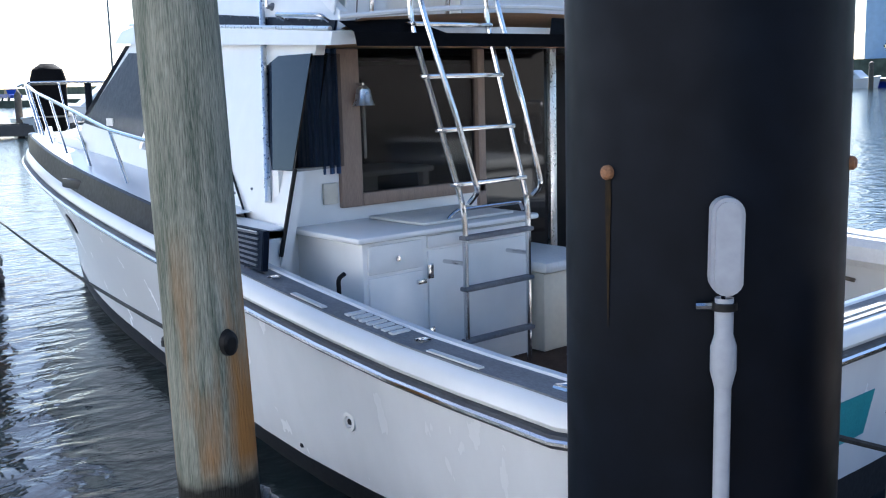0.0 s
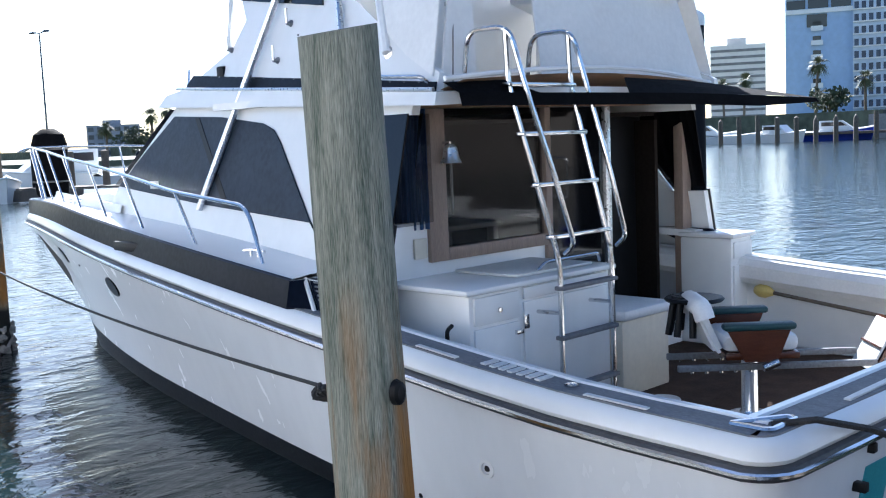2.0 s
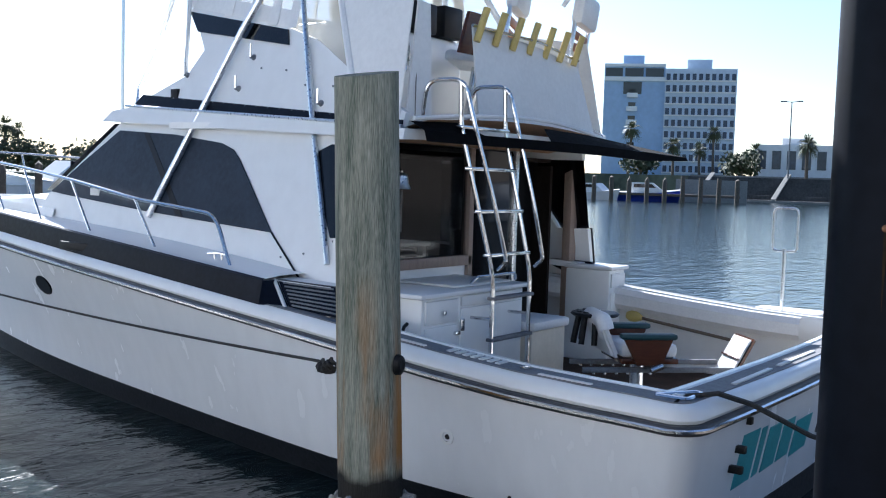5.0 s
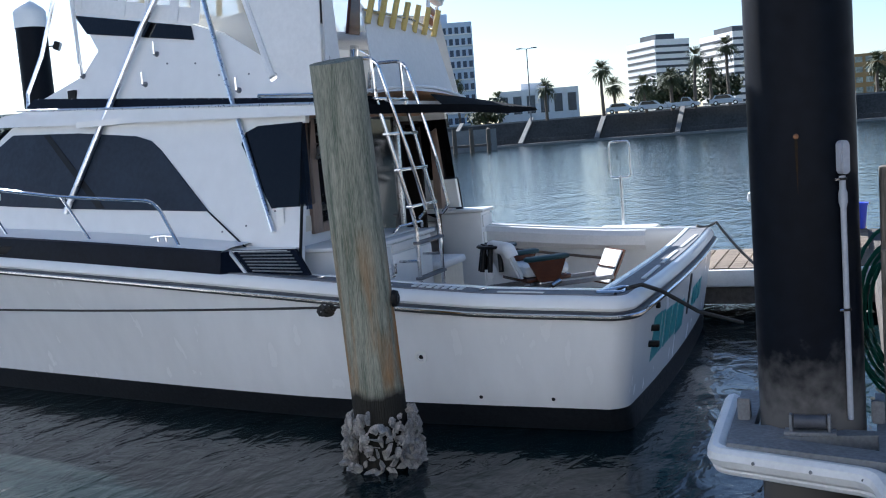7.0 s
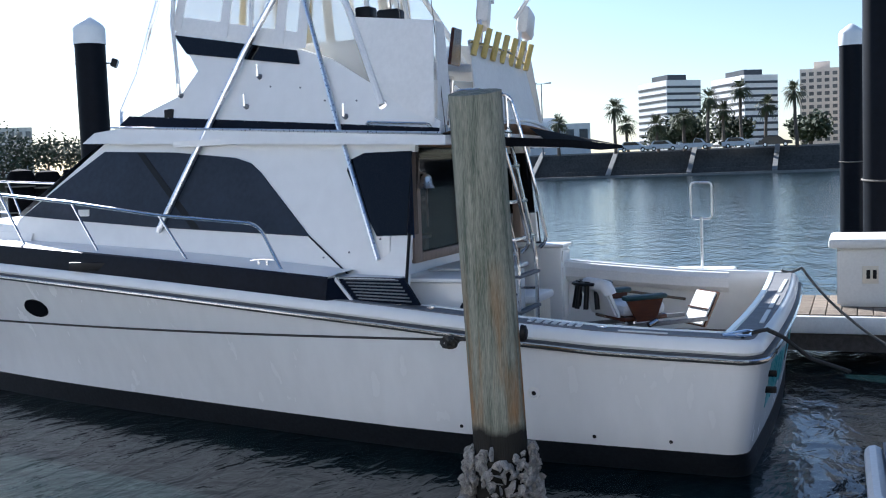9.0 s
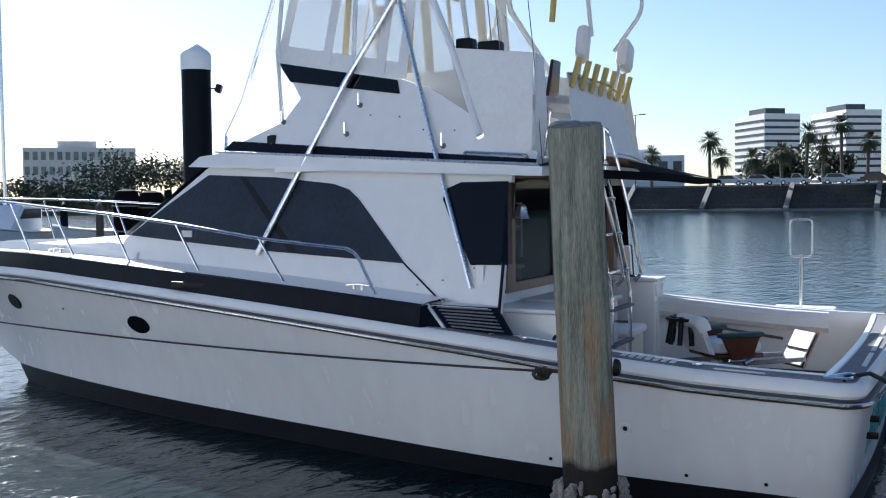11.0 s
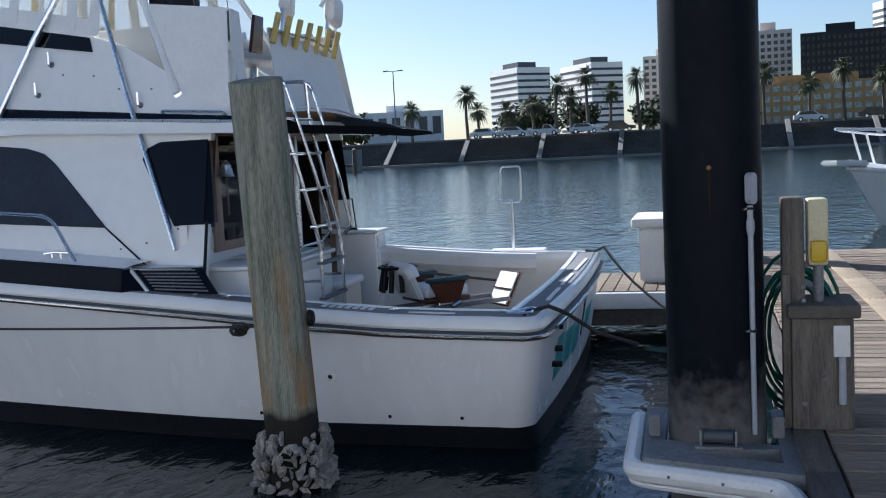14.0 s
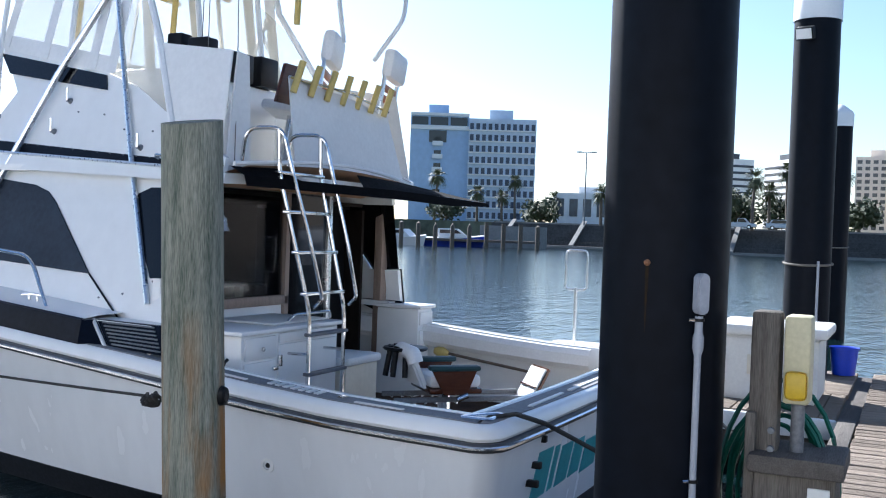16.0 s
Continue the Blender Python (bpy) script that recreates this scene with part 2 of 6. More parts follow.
def water_mat():
    m = bpy.data.materials.new("harbour water")
    m.use_nodes = True
    nt = m.node_tree
    b = nt.nodes["Principled BSDF"]
    b.inputs["Base Color"].default_value = (0.005, 0.014, 0.016, 1)
    b.inputs["Roughness"].default_value, b.inputs["IOR"].default_value = 0.10, 1.33
    tc = nt.nodes.new("ShaderNodeTexCoord")
    height = None
    for scale, amount, stretch, turn in ((0.55, 0.55, (1, 2.2, 1), 0.6), (2.3, 0.42, (1, 1.8, 1), 0.3), (7.5, 0.09, (1, 1.4, 1), 0.9)):
        mp = nt.nodes.new("ShaderNodeMapping")
        mp.inputs["Scale"].default_value, mp.inputs["Rotation"].default_value = stretch, (0, 0, turn)
        nt.links.new(tc.outputs["Object"], mp.inputs[0])
        nz = nt.nodes.new("ShaderNodeTexNoise")
        nz.inputs["Scale"].default_value, nz.inputs["Detail"].default_value, nz.inputs["Distortion"].default_value = scale, 3, 0.5
        nt.links.new(mp.outputs[0], nz.inputs["Vector"])
        mu = nt.nodes.new("ShaderNodeMath")
        mu.operation = "MULTIPLY_ADD"
        mu.inputs[1].default_value = amount
        nt.links.new(nz.outputs["Fac"], mu.inputs[0])
        if height:
            nt.links.new(height, mu.inputs[2])
        else:
            mu.inputs[2].default_value = 0.0
        height = mu.outputs[0]
    bp = nt.nodes.new("ShaderNodeBump")
    bp.inputs["Strength"].default_value, bp.inputs["Distance"].default_value = 0.8, 0.08
    nt.links.new(height, bp.inputs["Height"])
    nt.links.new(bp.outputs[0], b.inputs["Normal"])
    return m


M_WATER = water_mat()
M_PORT = mat("dark portlight glass", (0.004, 0.004, 0.005), 0.3, var=0.1, spec=0.06)

# ---------------------------------------------------------------- building tools
ORG = {}


def thing(name, at, label, category, group="", kind=""):
    """A top-level thing: an Empty at its base, to which parts are added in world metres."""
    e = new(name)
    e.location = at
    e.empty_display_size = 0.1
    ORG[e] = Vector(at)
    return tagged(e, label, category, group, kind)


def part(name, bm, material, parent, label="", smooth=True):
    """Links a bmesh, given in world metres, as one mesh under a thing or a part."""
    org = ORG[parent]
    bmesh.ops.translate(bm, verts=bm.verts, vec=-org)
    bmesh.ops.recalc_face_normals(bm, faces=bm.faces)
    me = bpy.data.meshes.new(name)
    bm.to_mesh(me)
    bm.free()
    me.materials.append(material)
    if smooth:
        me.shade_smooth()
        me.set_sharp_from_angle(angle=radians(35))
    ob = new(name, me)
    ob.parent = parent
    ORG[ob] = org
    return tagged(ob, label) if label else ob


def solo(name, bm, material, label, category, at=(0, 0, 0), kind="", group="", smooth=True):
    """A thing of one mesh, given in world metres."""
    org = Vector(at)
    bmesh.ops.translate(bm, verts=bm.verts, vec=-org)
    bmesh.ops.recalc_face_normals(bm, faces=bm.faces)
    me = bpy.data.meshes.new(name)
    bm.to_mesh(me)
    bm.free()
    me.materials.append(material)
    if smooth:
        me.shade_smooth()
        me.set_sharp_from_angle(angle=radians(35))
    ob = new(name, me)
    ob.location = org
    ORG[ob] = org
    return tagged(ob, label, category, group, kind)


def box(lo, hi, bevel=0.0, bm=None, seg=2):
    bm = bm or bmesh.new()
    lo, hi = Vector(lo), Vector(hi)
    r = bmesh.ops.create_cube(bm, size=1, matrix=Matrix.Translation((lo + hi) / 2) @ Matrix.Diagonal((*(hi - lo), 1)))
    if bevel:
        edges = list({e for v in r["verts"] for e in v.link_edges})
        bmesh.ops.bevel(bm, geom=edges, offset=bevel, segments=seg, affect="EDGES", profile=0.5)
    return bm


def tube(points, r, bm=None, n=8, closed=False, r1=None):
    """A round tube along points; the radius may run from r to r1."""
    bm = bm or bmesh.new()
    pts = [Vector(p) for p in points]
    rings = []
    up = Vector((0.13, 0.21, 0.97)).normalized()
    for i, p in enumerate(pts):
        a = pts[i - 1] if (i or closed) else p
        b = pts[(i + 1) % len(pts)] if (i + 1 < len(pts) or closed) else p
        d = (b - a).normalized()
        side = d.cross(up)
        if side.length < 0.05:
            side = d.cross(Vector((1, 0, 0)))
        side.normalize()
        over = side.cross(d)
        rad = r if r1 is None else r + (r1 - r) * i / (len(pts) - 1)
        rings.append([bm.verts.new(p + rad * (math.cos(k * math.tau / n) * side + math.sin(k * math.tau / n) * over)) for k in range(n)])
    last = len(rings) if closed else len(rings) - 1
    for i in range(last):
        a, b = rings[i], rings[(i + 1) % len(rings)]
        for k in range(n):
            bm.faces.new((a[k], a[(k + 1) % n], b[(k + 1) % n], b[k]))
    if not closed:
        bm.faces.new(rings[0][::-1])
        bm.faces.new(rings[-1])
    return bm


def bend(points, radius, steps=5):
    """Rounds the inner corners of a polyline."""
    pts = [Vector(p) for p in points]
    out = [pts[0]]
    for a, b, c in zip(pts, pts[1:], pts[2:]):
        d1, d2 = (a - b), (c - b)
        cut = min(radius, d1.length * 0.48, d2.length * 0.48)
        p, q = b + d1.normalized() * cut, b + d2.normalized() * cut
        for k in range(steps + 1):
            t = k / steps
            out.append(p * (1 - t) ** 2 + b * 2 * t * (1 - t) + q * t * t)
    out.append(pts[-1])
    return out


def lathe(at, profile, n=24, bm=None, tilt=None):
    """A turned shape: profile rows of radius and height over at. Ends close where the radius is 0."""
    bm = bm or bmesh.new()
    m = Matrix.Translation(at) @ (tilt or Matrix())
    rings = []
    for r, z in profile:
        if r == 0:
            rings.append([bm.verts.new(m @ Vector((0, 0, z)))])
        else:
            rings.append([bm.verts.new(m @ Vector((r * math.cos(k * math.tau / n), r * math.sin(k * math.tau / n), z))) for k in range(n)])
    for a, b in zip(rings, rings[1:]):
        for k in range(n):
            if len(a) == 1:
                bm.faces.new((a[0], b[k], b[(k + 1) % n]))
            elif len(b) == 1:
                bm.faces.new((a[k], a[(k + 1) % n], b[0]))
            else:
                bm.faces.new((a[k], a[(k + 1) % n], b[(k + 1) % n], b[k]))
    return bm


def slab(outline, shift, bm=None, bevel=0.0):
    """A plate: a closed outline of 3D points, thickened by the vector shift."""
    bm = bm or bmesh.new()
    a = [bm.verts.new(Vector(p)) for p in outline]
    b = [bm.verts.new(Vector(p) + Vector(shift)) for p in outline]
    n = len(a)
    faces = [bm.faces.new(a), bm.faces.new(b[::-1])]
    for k in range(n):
        faces.append(bm.faces.new((a[k], a[(k + 1) % n], b[(k + 1) % n], b[k])))
    if bevel:
        bmesh.ops.recalc_face_normals(bm, faces=bm.faces)
        bmesh.ops.bevel(bm, geom=list(set(faces[0].edges) | set(faces[1].edges)), offset=bevel, segments=2, affect="EDGES")
    return bm


def sheet(rows, bm=None):
    """A surface through rows of points."""
    bm = bm or bmesh.new()
    v = [[bm.verts.new(Vector(p)) for p in row] for row in rows]
    for a, b in zip(v, v[1:]):
        for k in range(len(a) - 1):
            bm.faces.new((a[k], a[k + 1], b[k + 1], b[k]))
    return bm


def curve_at(table, y):
    """Smooth value at y of rows (y, value)."""
    ys = [r[0] for r in table]
    if y <= ys[0]:
        return table[0][1]
    for i in range(len(table) - 1):
        if y <= ys[i + 1]:
            y0, v0 = table[i]
            y1, v1 = table[i + 1]
            sa = (v1 - table[i - 1][1]) / (y1 - table[i - 1][0]) if i else (v1 - v0) / (y1 - y0)
            sb = (table[i + 2][1] - v0) / (table[i + 2][0] - y0) if i + 2 < len(table) else (v1 - v0) / (y1 - y0)
            h, t = y1 - y0, (y - y0) / (y1 - y0)
            return (2 * t**3 - 3 * t * t + 1) * v0 + (t**3 - 2 * t * t + t) * h * sa + (-2 * t**3 + 3 * t * t) * v1 + (t**3 - t * t) * h * sb
    return table[-1][1]


# ---------------------------------------------------------------- water, land and seawall
ground = solo("water", sheet([[(-2500, -2500, 0), (2500, -2500, 0)], [(-2500, 2500, 0), (2500, 2500, 0)]]), M_WATER, "dark green harbour water with small ripples", "water", kind="structure")

# ---------------------------------------------------------------- the boat
boat = thing("sportfishing_boat", (0, 0, 0), "white sportfishing boat with navy stripes, moored stern to the dock", "boat")

SHEER_B = [(0, 2.05), (1, 2.03), (2, 1.99), (3, 1.92), (4, 1.82), (5, 1.68), (6, 1.49), (7, 1.26), (8, 0.99), (9, 0.69), (10, 0.35), (10.95, 0.02)]
SHEER_Z = [(0, 0.81), (1, 0.84), (2, 0.92), (2.7, 0.98), (4.5, 1.11), (6, 1.19), (7.8, 1.26), (9, 1.27), (10.95, 1.22)]
WL_B = [(0, 1.90), (2, 1.83), (3, 1.69), (4, 1.51), (5, 1.32), (6, 1.12), (7, 0.87), (8, 0.57), (9, 0.23), (9.5, 0.02), (10.95, 0.0)]
STEM = [(8.9, -0.4), (9.2, 0.0), (9.45, 0.21), (10, 0.60), (10.95, 1.2)]
BOOT = [(0, 0.175), (3, 0.185), (6, 0.2), (9, 0.21), (10.95, 0.22)]


def zlow(y):
    return max(curve_at(BOOT, y), curve_at(STEM, y)) if y > 8.9 else curve_at(BOOT, y)


def hull_x(y, f):
    """Half breadth at the fraction f of the height between the paint line and the rub rail."""
    p = 0.8 + 0.13 * max(0, y - 2)
    b0, b1 = curve_at(WL_B, y), curve_at(SHEER_B, y)
    return b0 + (b1 - b0) * f ** p


def hull_columns():
    """Plan columns from the bow down the port side, round the stern corner, along the transom and back: y, side, corner angle or share."""
    ys = [10.95, 10.8, 10.5, 10.1, 9.6, 9.2, 8.8, 8.4, 8, 7.5, 7, 6.5, 6, 5.5, 5, 4.5, 4, 3.5, 3, 2.5, 2, 1.5, 1, 0.6, 0.3]
    cols = [("side", y) for y in ys] + [("arc", a) for a in (12, 30, 48, 66, 84)] + [("stern", s) for s in (0.86, 0.6, 0.3)]
    return cols


def hull_point(col, f, side):
    kind, v = col
    if kind == "side":
        z0, z1 = zlow(v), curve_at(SHEER_Z, v)
        return Vector((side * hull_x(v, f), v, z0 + (z1 - z0) * f))
    z0, z1 = zlow(0), curve_at(SHEER_Z, 0)
    b, rad = hull_x(0.1, f), 0.15
    rake = 0.1 * (1 - f)
    z = z0 + (z1 - z0) * f
    if kind == "arc":
        a = radians(v)
        return Vector((side * (b - rad + rad * math.cos(a)), rake + rad - rad * math.sin(a) - 0.02, z))
    return Vector((side * (b - rad) * v, rake - 0.02 - 0.05 * (1 - v * v), z))


COLS = hull_columns()
FULL = [(c, -1) for c in COLS] + [(("stern", 0.0), -1)] + [(c, 1) for c in COLS[::-1]]


def hull_row(f):
    return [hull_point(c, f, s) for c, s in FULL]


rows = [hull_row(k / 9) for k in range(10)]
hull = part("hull", sheet(rows), M_HULL, boat, "white gelcoat hull")
low = [p.copy() for p in rows[0]]
bottom_rows = [low]
for k in (1, 2):
    bottom_rows.append([Vector((p.x * (1 - 0.10 * k), p.y - (0.16 * k if p.y > 8.5 else 0), p.z - (0.30 * k if p.y < 9.46 else 0.0))) for p in low])
part("bottom_paint", sheet(bottom_rows), M_BOTTOM, boat, "black painted underwater hull")

SHEER = hull_row(1.0)


def inward(d, dz, idx):
    """The sheer line moved in by d and up by dz, for the given columns."""
    out = []
    n = len(SHEER)
    for i in idx:
        a, b = SHEER[max(i - 1, 0)], SHEER[min(i + 1, n - 1)]
        t = Vector((b.x - a.x, b.y - a.y, 0)).normalized()
        nrm = Vector((-t.y, t.x, 0))
        p = SHEER[i] + nrm * d + Vector((0, 0, dz))
        s = FULL[i][1]
        if FULL[i][0][0] == "side":
            p.x = s * max(s * p.x, 0.0)
        out.append(p)
    return out


ALL = list(range(len(SHEER)))
CUT = COLS.index(("side", 3))
COCK = list(range(CUT, len(SHEER) - CUT))
PORT = list(range(0, CUT + 1))
STAR = list(range(len(SHEER) - CUT - 1, len(SHEER)))

bm = bmesh.new()
prof = [(0.0, -0.035), (-0.03, -0.03), (-0.042, -0.005), (-0.03, 0.018), (0.0, 0.022)]
part("rub_rail", sheet([inward(d, dz, ALL) for d, dz in prof]), M_RUB, boat, "dark rubber rub rail")
part("rub_strip", sheet([inward(d, dz, ALL) for d, dz in [(-0.036, -0.018), (-0.05, -0.012), (-0.05, 0.0), (-0.036, 0.006)]]), M_STEEL, boat, "stainless rub strip")
part("gunwale", sheet([inward(d, dz, ALL) for d, dz in [(0.0, 0.02), (-0.012, 0.04), (-0.004, 0.075), (0.018, 0.102), (0.052, 0.112)]]), M_GEL, boat, "rounded white gunwale")
for idx, nm in ((PORT, "port"), (STAR, "starboard")):
    part("dark_band", sheet([inward(d, dz, idx) for d, dz in [(0.03, 0.07), (0.026, 0.118), (0.055, 0.262), (0.075, 0.272)]]), M_NAVY, boat, "navy painted bulwark band")
    part("side_deck", sheet([inward(d, dz, idx) for d, dz in [(0.07, 0.268), (0.2, 0.285), (0.75, 0.30)]]), M_GEL, boat, "white side deck")
# cockpit coaming
part("covering_board", sheet([inward(d, dz, COCK) for d, dz in [(0.048, 0.105), (0.05, 0.118), (0.20, 0.12), (0.205, 0.105)]]), M_TEAK, boat, "weathered grey covering board")
part("coaming", sheet([inward(d, dz, COCK) for d, dz in [(0.198, 0.11), (0.21, 0.128), (0.248, 0.126), (0.262, 0.10), (0.26, -0.02), (0.225, -0.08), (0.215, -0.5)]]), M_GEL, boat, "white cockpit coaming")
BOLSTER = [i for i in COCK if FULL[i][1] > 0 and SHEER[i].y > 0.45]
part("coaming_bolster", sheet([inward(d, dz, BOLSTER) for d, dz in [(0.25, 0.115), (0.30, 0.108), (0.335, 0.06), (0.335, -0.03), (0.30, -0.075), (0.24, -0.085)]]), M_CUSHION, boat, "padded white coaming bolster")
SOLE_Z = 0.38
part("cockpit_sole", box((-1.76, 0.14, SOLE_Z - 0.06), (1.76, 2.66, SOLE_Z)), M_SOLE, boat, "brown carpeted cockpit sole", smooth=False)


def house_x(y, z, off=0.0):
    """The port house side, which leans in upwards and tapers forward."""
    return -1.5 + 0.115 * (y - 2.76) + 0.25 * (z - 1.37) - off


def sxx(s, x):
    """A place on the port side for s > 0, or its twin on the starboard side; the house stands a little to starboard."""
    return x if s > 0 else 0.26 - x


def across(y, z, off, share):
    """A place across the house: share runs from -1 at the port side to 1 at the starboard side."""
    return 0.13 + share * (0.13 - house_x(y, z, off))


def on_side(outline, off, side=-1):
    return [(sxx(-side, house_x(y, z, off)), y, z) for y, z in outline]


# deckhouse shell: walls with thickness, open at the aft bulkhead
profile = [(2.5, 1.05), (2.5, 1.545), (2.79, 1.545), (3.03, 1.92), (3.09, 2.03), (3.07, 2.11), (2.95, 2.16), (2.5, 2.16), (2.5, 2.22), (5.72, 2.36), (6.72, 1.70), (7.0, 1.2)]
for side in (-1, 1):
    bm = slab(on_side(profile, 0.0, side), (-side * 0.06, 0, 0))
    part("house_side", bm, M_GEL, boat, "white deckhouse side")
bm = bmesh.new()
front = [(5.72, 2.36), (6.72, 1.70), (7.0, 1.2)]
sheet([[(across(y, z, 0, 2 * k / 6 - 1), y + 0.22 * (1 - (1 - 2 * k / 6) ** 2), z) for k in range(7)] for y, z in front], bm)
part("house_front", bm, M_GEL, boat, "white sloping deckhouse front")
bm = sheet([[(across(y, z, 0.012, 2 * k / 8 - 1), y + 0.03 + 0.22 * (1 - (1 - 2 * k / 8) ** 2), z + 0.02) for k in range(9)] for y, z in ((5.76, 2.33), (6.70, 1.72))])
part("windscreen_cover", bm, M_MESH, boat, "black mesh windscreen cover")
for side in (-1, 1):
    win = [(3.39, 1.54), (3.66, 1.80), (3.92, 2.05), (4.03, 2.13), (4.2, 2.18), (4.86, 2.25), (5.7, 2.29), (6.20, 2.01), (6.66, 1.73), (6.25, 1.70), (5.05, 1.62)]
    cover = part("side_window", slab(on_side(win, 0.002, side), (side * 0.012, 0, 0), bevel=0.004), M_MESH, boat, "large window under a black mesh cover")
    bar = [(4.5, 1.60), (5.22, 2.26), (5.30, 2.265), (4.6, 1.61)]
    part("window_bar", slab(on_side(bar, 0.014, side), (side * 0.004, 0, 0)), M_BLACK, cover)
    aft = [(2.78, 1.54), (3.02, 1.92), (3.09, 2.04), (3.07, 2.12), (2.94, 2.17), (2.52, 2.17), (2.52, 1.55)]
    part("quarter_window", slab(on_side(aft, 0.002, side), (side * 0.012, 0, 0), bevel=0.004), M_GLASS_DARK, boat, "dark curved quarter window")
    part("corner_seam", tube([(sxx(-side, house_x(2.5, 1.56, 0.01)), 2.5, 1.56), (sxx(-side, house_x(2.5, 1.1, 0.01)), 2.5, 1.1)], 0.012), M_BLACK, boat)
    part("house_moulding", tube([(sxx(-side, house_x(3.4, 1.54, 0.004)), 3.4, 1.54), (sxx(-side, house_x(3.0, 1.2, 0.01)), 2.98, 1.24)], 0.007), M_BLACK, boat)

# foredeck trunk
rows = []
for y, w, z in ((6.5, 1.0, 1.66), (7.0, 0.93, 1.69), (7.6, 0.82, 1.66), (8.3, 0.64, 1.61), (9.0, 0.42, 1.56), (9.4, 0.28, 1.52), (9.62, 0.18, 1.46), (9.7, 0.1, 1.3)):
    base = curve_at(SHEER_Z, y) + 0.24
    side_w = [(w + 0.08, base), (w + 0.04, base + 0.12), (w, z - 0.10), (w - 0.03, z - 0.03), (w * 0.8, z), (w * 0.4, z + 0.03)]
    rows.append([(-x, y, h) for x, h in side_w] + [(0, y, z + 0.035)] + [(x, y, h) for x, h in side_w[::-1]])
part("foredeck_trunk", sheet(rows), M_GEL, boat, "white raised foredeck")
part("foredeck", sheet([[(-max(curve_at(SHEER_B, y) - 0.13, 0.0), y, curve_at(SHEER_Z, y) + 0.268), (0, y, curve_at(SHEER_Z, y) + 0.29), (max(curve_at(SHEER_B, y) - 0.13, 0.0), y, curve_at(SHEER_Z, y) + 0.268)] for y in (6.4, 7, 8, 9, 9.8, 10.4, 10.85)]), M_GEL, boat, "white foredeck")

# roof with its brow, black base band, flying bridge
roof = [(2.22, 2.20), (5.93, 2.37), (5.80, 2.46), (5.5, 2.485), (2.22, 2.27)]
bm = bmesh.new()
rows = []
for y, z in roof + [roof[0]]:
    rows.append([(across(y, z, 0.07, s), y + (0.10 * (1 - s * s) if y > 5 else -0.12 * (1 - s * s)), z + 0.03 * (1 - s * s)) for s in (-1, -0.9, -0.6, -0.2, 0.2, 0.6, 0.9, 1)])
sheet(rows, bm)
sides = [[Vector(r[k]) for r in rows[:-1]] for k in (0, -1)]
for s in sides:
    bm.faces.new([bm.verts.new(p) for p in s])
part("roof", bm, M_GEL, boat, "white deckhouse roof with a brow")
band = [(5.58, 2.49), (5.44, 2.595), (2.3, 2.33), (2.3, 2.265)]
for side in (-1, 1):
    part("bridge_band", slab(on_side(band, 0.006, side), (side * 0.012, 0, 0)), M_NAVY, boat, "navy canvas strip along the bridge base")
    part("bridge_rail_strip", tube([(sxx(-side, house_x(y, z, 0.07)), y, z) for y, z in ((2.25, 2.285), (5.6, 2.50))], 0.012), M_ALU, boat)
bridge = [(5.5, 2.53), (4.87, 2.74), (4.70, 2.94), (4.82, 3.10), (5.02, 3.30), (4.95, 3.335), (3.67, 3.05), (3.3, 2.92), (2.95, 2.72), (2.62, 2.54), (2.3, 2.38), (2.3, 2.27)]
for side in (-1, 1):
    part("bridge_side", slab(on_side(bridge, 0.0, side), (-side * 0.05, 0, 0)), M_GEL, boat, "white flying bridge fairing")
    dark = [(5.0, 3.285), (4.83, 3.10), (3.62, 2.91), (3.66, 3.03)]
    part("bridge_window", slab(on_side(dark, 0.002, side), (side * 0.012, 0, 0)), M_GLASS_DARK, boat, "dark bridge window strip")
    panel = [(3.13, 3.25), (2.41, 3.15), (2.34, 2.36), (2.62, 2.5), (2.9, 2.68)]
    part("bridge_curtain", slab(on_side(panel, 0.012, side), (-side * 0.012, 0, 0), bevel=0.003), M_VINYL, boat, "white vinyl bridge side curtain")
fr = [(5.5, 2.53), (4.87, 2.74), (4.70, 2.94), (4.82, 3.10), (5.02, 3.30)]
part("bridge_front", sheet([[(across(y, z, 0, 2 * k / 8 - 1), y + 0.25 * (1 - (1 - 2 * k / 8) ** 2), z) for k in range(9)] for y, z in fr]), M_GEL, boat, "white flying bridge front")
part("bridge_deck", box((-1.15, 2.3, 2.29), (1.40, 4.8, 2.34)), M_GEL, boat, smooth=False)
part("bridge_front_window", sheet([[(across(y, z, 0.004, 2 * k / 8 - 1), y + 0.012 + 0.25 * (1 - (1 - 2 * k / 8) ** 2), z) for k in range(9)] for y, z in ((4.84, 3.11), (5.0, 3.28))]), M_GLASS_DARK, boat)

# aft curtain with its opening
part("aft_curtain", slab([(-0.44, 2.30, 2.37), (0.5, 2.24, 2.38), (1.40, 2.32, 2.36), (1.20, 2.40, 2.93), (0.45, 2.33, 3.0), (-0.47, 2.36, 3.06)], (0, 0.015, 0), bevel=0.003), M_VINYL, boat, "white vinyl aft bridge curtain")
part("aft_curtain", slab([(-1.24, 2.34, 2.36), (-0.97, 2.33, 2.36), (-0.95, 2.38, 3.13), (-1.06, 2.40, 3.15)], (0, 0.015, 0), bevel=0.003), M_VINYL, boat)
